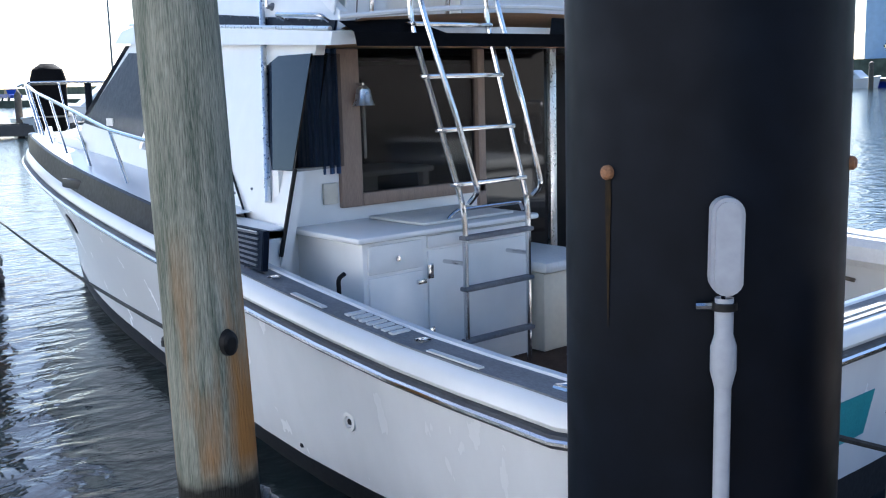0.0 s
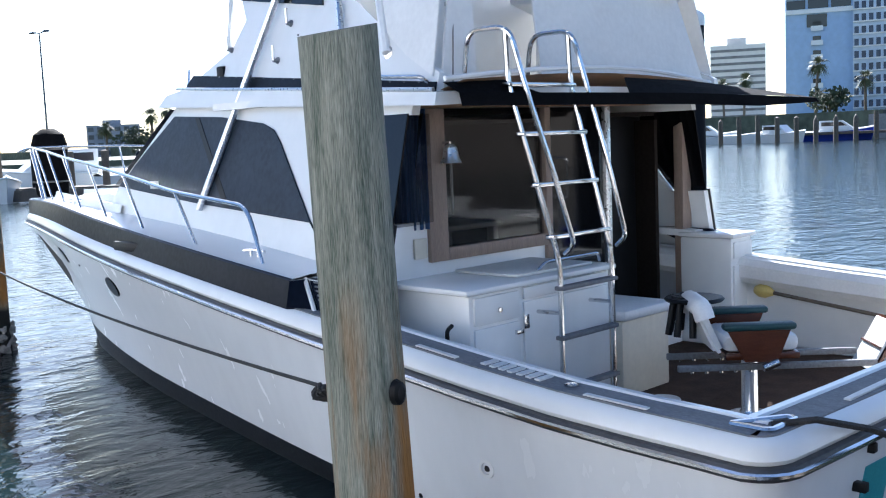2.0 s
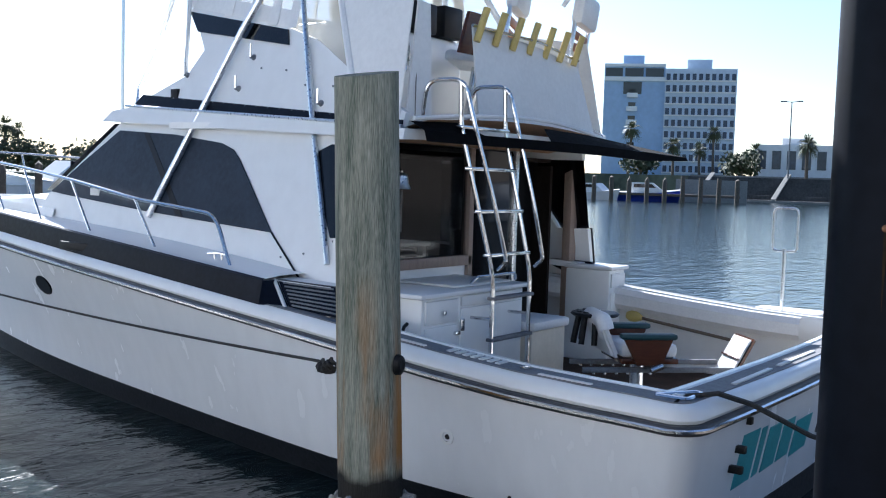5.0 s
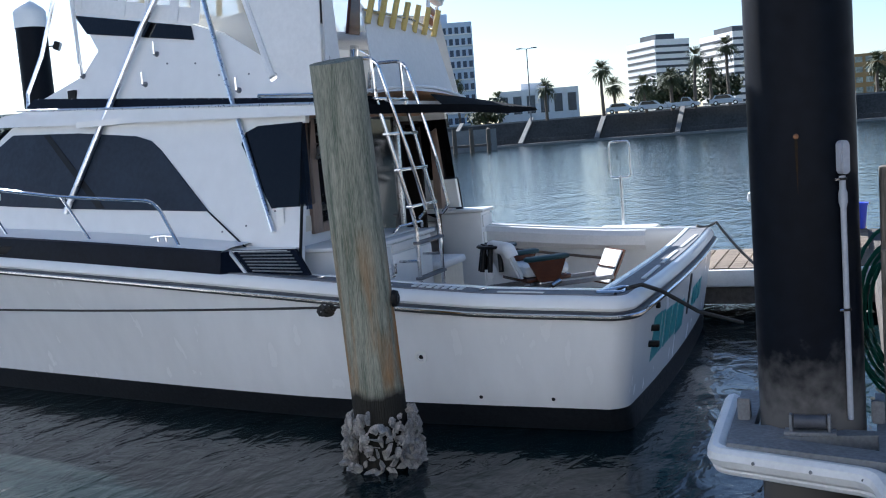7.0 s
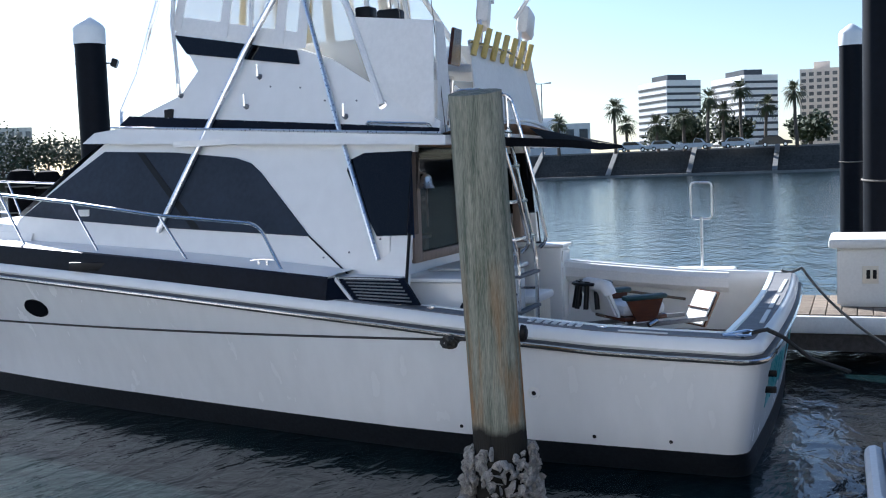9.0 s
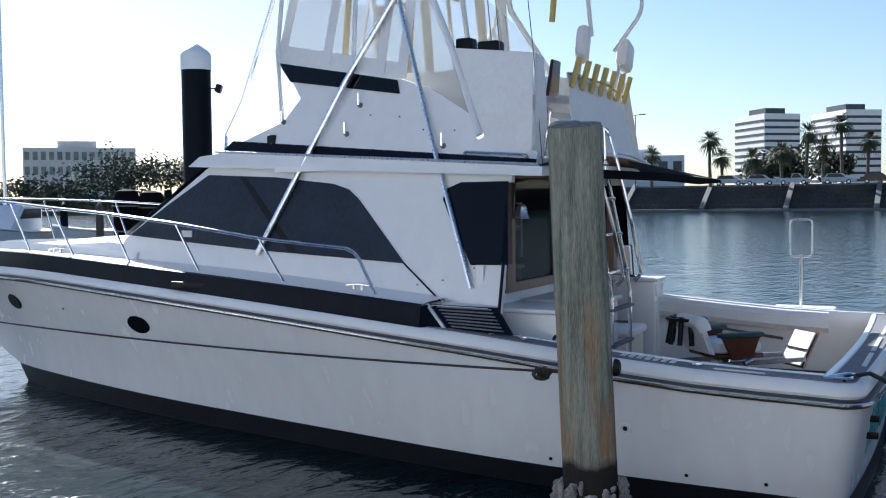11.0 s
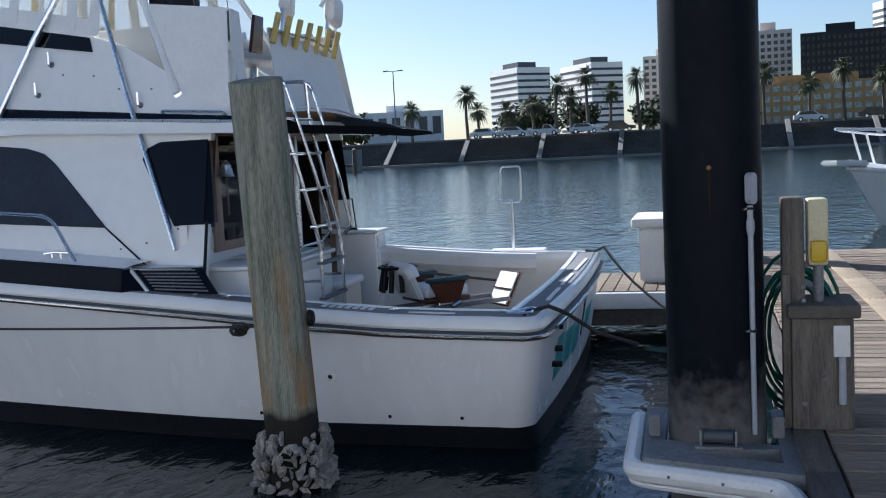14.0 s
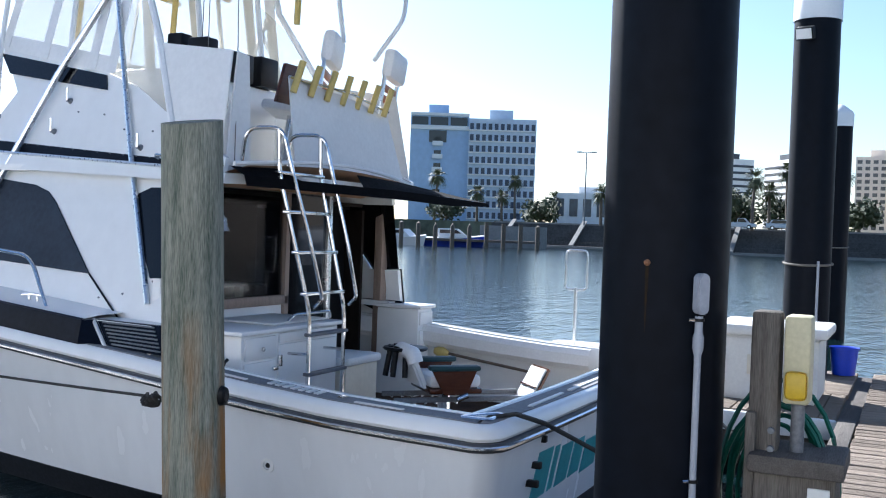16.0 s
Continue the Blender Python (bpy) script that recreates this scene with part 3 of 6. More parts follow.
# awning
HEM = [(-1.36, 2.1, 2.26), (-0.6, 1.9, 2.25), (0.2, 1.74, 2.24), (0.95, 1.65, 2.22), (1.64, 1.58, 2.20)]
part("awning", sheet([[(0.0, 2.02, 2.35), (0.8, 2.06, 2.34), (1.60, 2.2, 2.32)], [(-0.22, 1.83, 2.245), (0.95, 1.65, 2.222), (1.64, 1.58, 2.20)]]), M_CANVAS, boat, "black canvas cockpit awning")
part("awning_hem", sheet([HEM, [(x, y - 0.02, z - 0.07 + 0.04 * (x > 1.5)) for x, y, z in HEM]]), M_CANVAS, boat, "drooping black awning hem")
part("awning_end", sheet([[(-1.38, 2.2, 2.32), (-1.0, 2.1, 2.33)], [(-1.36, 2.1, 2.26), (-0.85, 1.97, 2.252)]]), M_CANVAS, boat)
part("overhang_lining", sheet([[(-1.30 + 0.31 * k, 2.12 - 0.03 * math.sin(math.pi * k / 8), 2.33 + 0.05 * math.sin(math.pi * k / 8)) for k in range(9)], [(-1.30 + 0.31 * k, 2.64, 2.205) for k in range(9)]]), M_LINING, boat, "tan wooden lining under the overhang")
part("overhang_lip", tube([(-1.42 + 0.325 * k, 2.14 - 0.10 * math.sin(math.pi * k / 8), 2.335 + 0.075 * math.sin(math.pi * k / 8)) for k in range(9)], 0.015), M_GEL, boat, "white curved overhang lip")

# aft bulkhead
BY = 2.66
wall = bmesh.new()
box((-1.5, BY, 0.38), (-1.09, BY + 0.06, 1.545), bm=wall)
box((-1.09, BY, 0.38), (0.02, BY + 0.06, 1.32), bm=wall)
part("bulkhead", wall, M_GEL, boat, "white aft cabin bulkhead", smooth=False)
part("corner_glass", sheet([[(house_x(2.54, z, 0.004), 2.54, z), (-1.40 + 0.25 * (z - 1.55), 2.50, z), (-1.25, 2.53, z), (-1.10, 2.60, z)] for z in (1.545, 1.85, 2.17)]), M_CORNER, boat, "dark curved corner glass")
CURTAIN_LINE = [Vector((-1.12, 3.05, 0)).lerp(Vector((-1.27, 2.69, 0)), k / 16) for k in range(16)] + [Vector((-1.27, 2.69, 0)).lerp(Vector((-1.095, 2.64, 0)), k / 22) for k in range(23)]
part("bulkhead_curtain", sheet([[(p.x + 0.012 * math.sin(k * 1.15), p.y + 0.018 * math.sin(k * 1.15), z) for k, p in enumerate(CURTAIN_LINE)] for z in (1.5, 1.85, 2.2)]), M_CURTAIN, boat, "blue drawn curtain in folds")
part("window_post", box((-1.10, BY - 0.03, 1.30), (-0.95, BY + 0.05, 2.2), 0.006), M_WOOD, boat, "faded wooden window post")
part("window_sill", box((-0.95, BY - 0.03, 1.30), (0.02, BY + 0.05, 1.375), 0.006), M_WOOD, boat, "faded wooden window sill")
part("saloon_window", box((-0.95, BY + 0.005, 1.375), (-0.02, BY + 0.02, 2.2)), M_TINTED, boat, "dark tinted saloon window", smooth=False)
part("door_post", box((-0.03, BY - 0.03, 0.5), (0.03, BY + 0.04, 2.2), 0.005), M_WOOD, boat)
part("door_glass", box((0.03, BY + 0.01, 0.5), (0.66, BY + 0.025, 2.2)), M_GLASS_DARK, boat, "dark sliding door glass", smooth=False)
part("door_stile", box((0.64, BY - 0.02, 0.5), (0.70, BY + 0.04, 2.2), 0.004), M_ALU, boat)
part("door_jamb", box((1.60, BY - 0.03, 0.42), (1.72, BY + 0.05, 2.22), 0.005), M_WOOD, boat, "faded wooden door jamb")
part("door_sill", box((0.0, BY - 0.02, 0.38), (1.7, BY + 0.06, 0.5)), M_GEL, boat, smooth=False)
# lining panels in the shade colour, so that door and window look in on darkness
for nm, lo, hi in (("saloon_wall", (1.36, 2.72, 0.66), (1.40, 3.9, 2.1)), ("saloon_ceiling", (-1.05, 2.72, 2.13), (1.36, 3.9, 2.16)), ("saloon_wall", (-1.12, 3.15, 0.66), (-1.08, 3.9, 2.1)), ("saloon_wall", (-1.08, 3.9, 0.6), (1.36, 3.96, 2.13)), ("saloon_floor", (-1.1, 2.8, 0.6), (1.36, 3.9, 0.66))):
    part(nm, box(lo, hi), M_CABINSHADE, boat, "saloon lining coloured dark for the cabin's shade", smooth=False)
# dinette behind the saloon window
table = part("saloon_table", box((-0.85, 2.85, 1.44), (-0.22, 3.35, 1.475), 0.012), M_CREAM, boat, "cream saloon table")
part("table_leg", box((-0.30, 2.87, 0.66), (-0.25, 2.93, 1.44), 0.008), M_CREAM, table)
part("table_leg", box((-0.72, 2.95, 0.66), (-0.60, 3.05, 1.44), 0.008), M_CREAM, table)
part("settee_back", box((-0.72, 3.45, 1.2), (-0.34, 3.6, 1.66), 0.04), M_CUSHION, boat, "pale saloon settee back")
part("settee_seat", box((-1.0, 3.4, 0.66), (-0.2, 3.88, 1.15), 0.05), M_CUSHION, boat, "pale saloon settee seat")
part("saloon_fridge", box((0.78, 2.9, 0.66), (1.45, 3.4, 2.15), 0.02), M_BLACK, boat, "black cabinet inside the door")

# cockpit cabinets
cab = thing("tackle_cabinet", (-0.8, 2.35, SOLE_Z), "white cockpit cabinet with drawers and a sink lid", "cabinet")
part("body", box((-1.40, 2.05, SOLE_Z), (-0.16, 2.66, 1.19), 0.012), M_GEL, cab)
part("top", box((-1.45, 2.01, 1.19), (-0.13, 2.66, 1.225), 0.015), M_GEL, cab)
part("lid", box((-0.95, 2.1, 1.227), (-0.25, 2.6, 1.245), 0.01), M_FIBER, cab)
dr = part("drawer", box((-1.37, 2.035, 1.02), (-1.01, 2.06, 1.17), 0.006), M_GEL, cab)
part("knob", lathe((-1.19, 2.03, 1.09), [(0, 0.02), (0.014, 0.018), (0.016, 0.008), (0.006, 0)], 12, tilt=Matrix.Rotation(radians(90), 4, "X")), M_STEEL, dr)
dr = part("door", box((-1.37, 2.035, 0.45), (-1.01, 2.06, 1.0), 0.006), M_GEL, cab)
part("latch", box((-1.06, 2.015, 0.93), (-1.0, 2.036, 0.955), 0.004), M_STEEL, dr)
dr = part("door", box((-0.97, 2.035, 0.45), (-0.19, 2.06, 1.1), 0.006), M_GEL, cab)
part("hinge", box((-0.985, 2.022, 0.95), (-0.945, 2.036, 1.03), 0.003), M_STEEL, dr)
part("hinge", box((-0.985, 2.022, 0.6), (-0.945, 2.036, 0.68), 0.003), M_STEEL, dr)
part("drawer", box((-0.97, 2.035, 1.115), (-0.19, 2.06, 1.18), 0.005), M_GEL, cab)
part("grab_rail", tube(bend([(-0.75, 2.12, 1.24), (-0.7, 2.1, 1.29), (-0.2, 2.1, 1.29), (-0.16, 2.12, 1.24)], 0.06), 0.011), M_STEEL, cab, "stainless grab rail")

step = thing("cockpit_step_box", (0.12, 2.2, SOLE_Z), "cream step box with a grey padded lid", "step box")
part("body", box((-0.13, 1.98, SOLE_Z), (0.38, 2.6, 0.86), 0.015), M_CREAM, step)
part("lid", box((-0.14, 1.95, 0.86), (0.40, 2.62, 0.93), 0.025), M_CUSHION, step)

sc = thing("bait_cabinet", (1.4, 2.4, SOLE_Z), "white starboard bait cabinet", "cabinet")
part("body", box((1.56, 2.20, SOLE_Z), (1.86, 2.64, 1.2), 0.02), M_GEL, sc)
part("top", box((1.54, 2.17, 1.2), (1.89, 2.65, 1.235), 0.015), M_GEL, sc)
part("drawer", box((1.58, 2.185, 1.05), (1.84, 2.205, 1.17), 0.006), M_GEL, sc)
part("door", box((1.58, 2.185, 0.5), (1.84, 2.205, 1.0), 0.006), M_GEL, sc)

# ladder to the bridge
lad = thing("bridge_ladder", (-0.6, 1.88, SOLE_Z), "stainless steel ladder up to the flying bridge", "ladder")
LX0, LX1 = -0.84, -0.36
for x, lean in ((LX0, -0.20), (LX1, -0.14)):
    part("stile", tube(bend([(x, 1.88, SOLE_Z + 0.02), (x, 1.88, 1.32), (x + lean, 2.04, 2.3), (x + lean, 2.05, 2.605)], 0.1), 0.016), M_STEEL, lad)
    part("handrail", tube(bend([(x + 0.01, 1.85, 1.36), (x + 0.02, 1.79, 1.42), (x + lean * 0.5 + 0.02, 1.85, 1.85), (x + lean + 0.02, 1.94, 2.3), (x + lean, 2.02, 2.61), (x + lean - 0.03, 2.3, 2.61), (x + lean - 0.03, 2.34, 2.36)], 0.09), 0.015), M_STEEL, lad)
for z in (0.6, 0.89, 1.17, 1.46, 1.75, 2.03, 2.30):
    k = max(0, (z - 1.3)) / 1.0
    y = 1.88 + 0.16 * k
    part("rung", box((LX0 - 0.20 * k - 0.02, y - 0.03, z - 0.012), (LX1 - 0.14 * k + 0.02, y + 0.03, z + 0.012), 0.006), M_STEEL if z > 1.2 else M_TEAK, lad)
for x in (LX0, LX1):
    part("standoff", tube([(x, 1.88, 1.03), (x - 0.02, 2.05, 1.03)], 0.012), M_STEEL, lad)

# louvred vent panel at the end of the navy band
for side in (-1, 1):
    sg = -side
    quad = [(-1.735, 2.99, 1.262), (-1.82, 2.80, 1.10), (-1.86, 2.28, 1.08), (-1.73, 2.46, 1.255)]
    if side > 0:
        quad = [(-x, y, z) for x, y, z in quad]
    vent = part("engine_vent", slab(quad, (-side * 0.04, 0, 0), bevel=0.004), M_NAVY, boat, "louvred navy engine vent")
    for k in range(7):
        f = (k + 0.6) / 7.6
        a, b = Vector(quad[0]).lerp(Vector(quad[1]), f), Vector(quad[3]).lerp(Vector(quad[2]), f)
        part("louvre", tube([a.lerp(b, 0.1) + Vector((side * 0.008, 0, 0)), a.lerp(b, 0.92) + Vector((side * 0.008, 0, 0))], 0.0065, n=6), M_GALV, vent)
    part("vent_edge", tube([Vector(quad[0]) + Vector((side * 0.01, 0.02, 0)), Vector(quad[1]) + Vector((side * 0.012, 0.02, 0))], 0.014, n=6), M_GEL, vent)
    ends = [inward(d, dz, [CUT if side < 0 else len(SHEER) - CUT - 1])[0] for d, dz in [(0.03, 0.05), (0.026, 0.118), (0.055, 0.262)]]
    part("band_end", sheet([[ends[0], Vector(quad[1]) + Vector((0, 0, -0.04))], [ends[1], Vector(quad[1])], [ends[2], Vector(quad[0])]]), M_NAVY, boat, "navy end of the bulwark band")
    part("band_cap", sheet([[ends[2], Vector(quad[0])], [ends[2] - Vector((side * 0.25, 0, 0)), Vector(quad[0]) - Vector((side * 0.2, 0, 0))]]), M_GEL, boat)
    inner = sxx(sg, -1.54) if side < 0 else 1.58
    shelf = [(inner, 3.1, 1.27), (side * 1.74, 3.0, 1.26), (side * 1.74, 2.52, 1.25), (inner, 2.52, 1.25)]
    part("quarter_wall", slab([(inner, 2.52, 0.9), (side * 1.78, 2.52, 0.9), (side * 1.74, 2.52, 1.24), (inner, 2.52, 1.24)], (0, 0.03, 0)), M_GEL, boat, "white moulded end below the side deck")
    part("quarter_shelf", slab(shelf, (0, 0, -0.05)), M_GEL, boat, "white moulded side deck end")

# fighting chair: built facing +x, then turned
ch = thing("fighting_chair", (0, 1.2, SOLE_Z), "fishing fighting chair with white cushions and a teak frame", "chair")
def cbox(x0, y0, z0, x1, y1, z1, b=0.01):
    return box((x0, 1.2 + y0, SOLE_Z + z0), (x1, 1.2 + y1, SOLE_Z + z1), b)
part("pedestal", lathe((0, 1.2, SOLE_Z), [(0.15, 0), (0.15, 0.012), (0.075, 0.02), (0.062, 0.04), (0.06, 0.44), (0.10, 0.46), (0, 0.46)], 24), M_STEEL, ch, "polished steel pedestal")
part("seat_frame", cbox(-0.24, -0.29, 0.46, 0.27, 0.29, 0.51, 0.015), M_VARN, ch, "varnished teak frame")
part("seat", cbox(-0.24, -0.27, 0.51, 0.27, 0.27, 0.63, 0.045), M_CUSHION, ch)
bk = part("backrest", slab([(-0.24, 0.95, SOLE_Z + 0.52), (-0.24, 1.45, SOLE_Z + 0.52), (-0.36, 1.43, SOLE_Z + 0.80), (-0.36, 0.97, SOLE_Z + 0.80)], (-0.06, 0, -0.02), bevel=0.02), M_CUSHION, ch)
for y in (-0.33, 0.33):
    arm = part("arm_panel", slab([(-0.12, 1.2 + y - 0.015, SOLE_Z + 0.46), (0.10, 1.2 + y - 0.015, SOLE_Z + 0.46), (0.19, 1.2 + y - 0.015, SOLE_Z + 0.68), (-0.24, 1.2 + y - 0.015, SOLE_Z + 0.68)], (0, 0.03, 0), bevel=0.004), M_VARN, ch, "varnished teak arm panel")
    part("arm_pad", cbox(-0.27, y - 0.055, 0.68, 0.22, y + 0.055, 0.73, 0.022), M_GREEN, arm, "dark green arm pad")
    part("gimbal", tube([(0.0, 1.2 + y * 1.08, SOLE_Z + 0.42), (0.1, 1.2 + y * 1.08, SOLE_Z + 0.46)], 0.028, n=12), M_STEEL, arm)
part("bolster", tube(bend([(-0.36, 0.98, SOLE_Z + 0.74), (-0.38, 1.0, SOLE_Z + 0.82), (-0.38, 1.40, SOLE_Z + 0.82), (-0.36, 1.42, SOLE_Z + 0.74)], 0.04), 0.07, n=12), M_CUSHION, ch, "rounded white back bolster")
rack = part("rod_rack", lathe((-0.36, 1.32, SOLE_Z + 0.82), [(0, 0.0), (0.2, 0.0), (0.215, 0.015), (0.2, 0.03), (0, 0.03)], 24), M_BLACK, ch, "black round rod holder plate")
for k in range(5):
    a = radians(110 + k * 36)
    p = Vector((-0.36 + 0.14 * math.cos(a), 1.32 + 0.14 * math.sin(a), SOLE_Z))
    part("rod_tube", tube([p + Vector((0.05 * math.cos(a), 0.05 * math.sin(a), 0.58)), p + Vector((0, 0, 0.86))], 0.026, n=10), M_BLACK, rack, "black rod tube")
for y in (-0.2, 0.2):
    rail = part("footrest_rail", cbox(-0.55, y - 0.018, 0.375, 0.82, y + 0.018, 0.42, 0.006), M_GALV, ch, "dull aluminium footrest rail")
    for k in range(6):
        part("peg", tube([(-0.45 + k * 0.1, 1.2 + y, SOLE_Z + 0.375), (-0.45 + k * 0.1, 1.2 + y, SOLE_Z + 0.36)], 0.012, n=8), M_STEEL, rail)
part("footrest", slab([(0.78, 1.03, SOLE_Z + 0.33), (0.78, 1.37, SOLE_Z + 0.33), (0.96, 1.37, SOLE_Z + 0.66), (0.96, 1.03, SOLE_Z + 0.66)], (0.015, 0, -0.01), bevel=0.005), M_CUSHION, ch, "white slatted footrest")
part("footrest_trim", slab([(0.797, 1.015, SOLE_Z + 0.31), (0.797, 1.385, SOLE_Z + 0.31), (0.985, 1.385, SOLE_Z + 0.665), (0.985, 1.015, SOLE_Z + 0.665)], (0.02, 0, -0.012)), M_VARN, ch)
part("footrest_bar", tube([(0.855, 1.03, SOLE_Z + 0.49), (0.855, 1.37, SOLE_Z + 0.49)], 0.008), M_VARN, ch)
ch.scale = (0.8, 0.8, 0.8)
ch.rotation_euler = (0, 0, radians(-46))

part("sole_plate", lathe((0.0, 1.78, SOLE_Z), [(0, 0.006), (0.10, 0.006), (0.105, 0.0)], 28), M_FIBER, boat, "round white inspection plate")
part("sole_seam", box((0.30, 1.05, SOLE_Z), (0.95, 1.065, SOLE_Z + 0.003)), M_BLACK, boat, smooth=False)
hook = thing("boat_hook", (1.70, 2.1, 0.84), "wooden boat hook with a brass end under the coaming bolster", "boat hook")
part("pole", tube([(1.69, 1.95, 0.80), (1.70, 1.0, 0.68)], 0.014, n=10), M_TRUNK, hook)
part("tip", lathe((1.69, 1.95, 0.80), [(0.018, -0.02), (0.05, 0.04), (0.05, 0.09), (0.03, 0.13), (0, 0.13)], 14, tilt=Matrix.Rotation(radians(-84), 4, "X")), M_BRASS, hook, "brass end")

# rails, outriggers and tubes on the boat
def deck_edge(y, d=0.17):
    return -(curve_at(SHEER_B, y) - d), curve_at(SHEER_Z, y) + 0.272


for side in (-1, 1):
    foot = [3.47, 4.4, 5.42, 6.42, 7.4, 8.3, 9.2, 10.0, 10.5]
    hgt = {3.47: 0.0, 4.4: 0.36, 5.42: 0.42, 6.42: 0.46, 7.4: 0.48, 8.3: 0.52, 9.2: 0.56, 10.0: 0.6, 10.5: 0.62}
    rail = part("bow_rail", tube(bend([(side * -deck_edge(3.47)[0], 3.47, deck_edge(3.47)[1]), (side * -(deck_edge(3.62)[0] + 0.03), 3.68, deck_edge(3.6)[1] + 0.34)] + [(side * -(deck_edge(y - 0.2)[0] + 0.03 if y < 9.5 else deck_edge(y)[0]), y + 0.25, deck_edge(y)[1] + hgt[y]) for y in foot[1:]] + [(side * 0.03, 11.05, 2.08)], 0.12), 0.014, n=8), M_STEEL, boat, "polished stainless bow rail")
    for y in foot[1:]:
        part("stanchion", tube([(side * -deck_edge(y)[0], y, deck_edge(y)[1]), (side * -(deck_edge(y - 0.2)[0] + 0.03 if y < 9.5 else deck_edge(y)[0]), y + 0.25, deck_edge(y)[1] + hgt[y])], 0.011), M_STEEL, rail)
    s = -side
    part("outrigger", tube([(sxx(s, -1.23), 4.95, 1.58), (sxx(s, -0.98), 4.17, 3.05), (sxx(s, -0.85), 3.74, 3.75), (sxx(s, -0.7), 3.1, 4.8)], 0.026), M_ALU, boat, "aluminium outrigger pole")
    part("outrigger", tube([(sxx(s, -1.52), 2.75, 1.37), (sxx(s, -1.22), 3.2, 2.42), (sxx(s, -0.84), 3.72, 3.72)], 0.020), M_ALU, boat, "aluminium outrigger pole")
    part("tower_leg", tube([(sxx(s, -1.22), 2.81, 2.53), (sxx(s, -0.98), 3.17, 3.29), (sxx(s, -0.80), 3.51, 3.9), (sxx(s, -0.72), 3.6, 4.46)], 0.028), M_PAINTTUBE, boat, "white tower leg")
    part("tower_leg", tube([(sxx(s, -0.93), 4.87, 2.75), (sxx(s, -0.76), 5.03, 3.39), (sxx(s, -0.62), 5.0, 4.46)], 0.022), M_PAINTTUBE, boat)
    part("tower_leg", tube([(sxx(s, -0.98), 4.12, 2.6), (sxx(s, -0.90), 4.15, 3.0), (sxx(s, -0.7), 4.2, 4.46)], 0.022), M_PAINTTUBE, boat)
    part("tower_leg", tube([(sxx(s, -0.9), 5.53, 2.5), (sxx(s, -0.86), 5.55, 2.65), (sxx(s, -0.80), 5.4, 2.97), (sxx(s, -0.60), 4.95, 4.46)], 0.018), M_ALU, boat)
    part("leg_plate", lathe((sxx(s, -1.2), 2.81, 2.53), [(0, 0.014), (0.036, 0.011), (0.04, 0)], 16, tilt=Matrix.Rotation(radians(90 * -s), 4, "Y")), M_STEEL, boat)
    # clear curtain from the coaming to the hardtop
    part("clear_curtain", sheet([[(sxx(s, house_x(y, z, 0.004)), y, z) for y, z in row] for row in ([(5.0, 3.33), (4.3, 3.19), (3.67, 3.06), (3.3, 2.93), (2.85, 2.66)], [(4.9, 4.05), (4.3, 4.08), (3.8, 4.08), (3.4, 3.7), (2.9, 2.75)])]), M_CLEAR, boat, "yellowed clear vinyl curtain")
# out of view; width and height are set by the shadow on the dock
part("hardtop", box((-1.0, 2.05, 4.44), (1.65, 5.1, 4.50), 0.03), M_VINYL, boat, "white hardtop out of view, sized to shade the dock")

# portlights, drain, vent
for side in (-1, 1):
    for y, z, l in ((6.27, 0.915, 0.34), (8.72, 0.98, 0.28)):
        zz0, zz1 = zlow(y), curve_at(SHEER_Z, y)
        pts = []
        for k in range(20):
            a = k * math.tau / 20
            yy, zz = y + l / 2 * math.cos(a), z + 0.085 * math.sin(a)
            f = (zz - zlow(yy)) / (curve_at(SHEER_Z, yy) - zlow(yy))
            pts.append((side * (hull_x(yy, f) + 0.012), yy, zz))
        part("portlight", slab(pts, (-side * 0.03, 0, 0), bevel=0.006), M_PORT, boat, "dark oval portlight")

# rod holders on the aft curtain
rail = part("rod_rail", tube([(-0.50, 2.34, 3.05), (0.4, 2.31, 3.04), (1.14, 2.37, 2.98)], 0.012), M_STEEL, boat)
for k in range(7):
    f = k / 6
    x, y, z = -0.46 + 1.48 * f, 2.33 + 0.02 * f, 2.98 - 0.01 * f
    part("rod_holder", tube([(x, y, z - 0.04), (x + 0.05, y - 0.05, z + 0.20)], 0.027, n=12), M_BRASS, rail, "yellowed plastic rod holder")

# helm on the bridge
helm = thing("helm_console", (0.2, 3.2, 2.34), "white helm console with black instruments", "console")
part("body", box((-0.85, 3.15, 2.34), (0.55, 3.75, 3.1), 0.04), M_GEL, helm)
side = part("side_console", box((-0.93, 2.76, 2.34), (-0.77, 3.18, 3.08), 0.02), M_GEL, helm)
part("instrument", box((-0.92, 3.02, 3.08), (-0.78, 3.16, 3.34), 0.02), M_BLACK, side)
part("instrument", box((-0.92, 2.78, 3.08), (-0.78, 2.97, 3.30), 0.02), M_BLACK, side)
part("instrument", box((-0.2, 3.1, 3.1), (0.12, 3.25, 3.34), 0.02), M_BLACK, helm)
part("instrument", box((0.22, 3.1, 3.1), (0.48, 3.25, 3.36), 0.02), M_BLACK, helm)
wheel = part("steering_wheel", tube([(-0.55 + 0.2 * math.cos(a), 3.02 - 0.03 * math.sin(a), 2.86 + 0.2 * math.sin(a)) for a in [k * math.tau / 28 for k in range(28)]], 0.011, n=8, closed=True), M_STEEL, helm, "stainless steering wheel")
for k in range(3):
    a = k * math.tau / 3 + 0.4
    part("spoke", tube([(-0.55, 3.04, 2.86), (-0.55 + 0.2 * math.cos(a), 3.02, 2.86 + 0.2 * math.sin(a))], 0.012), M_STEEL, wheel)


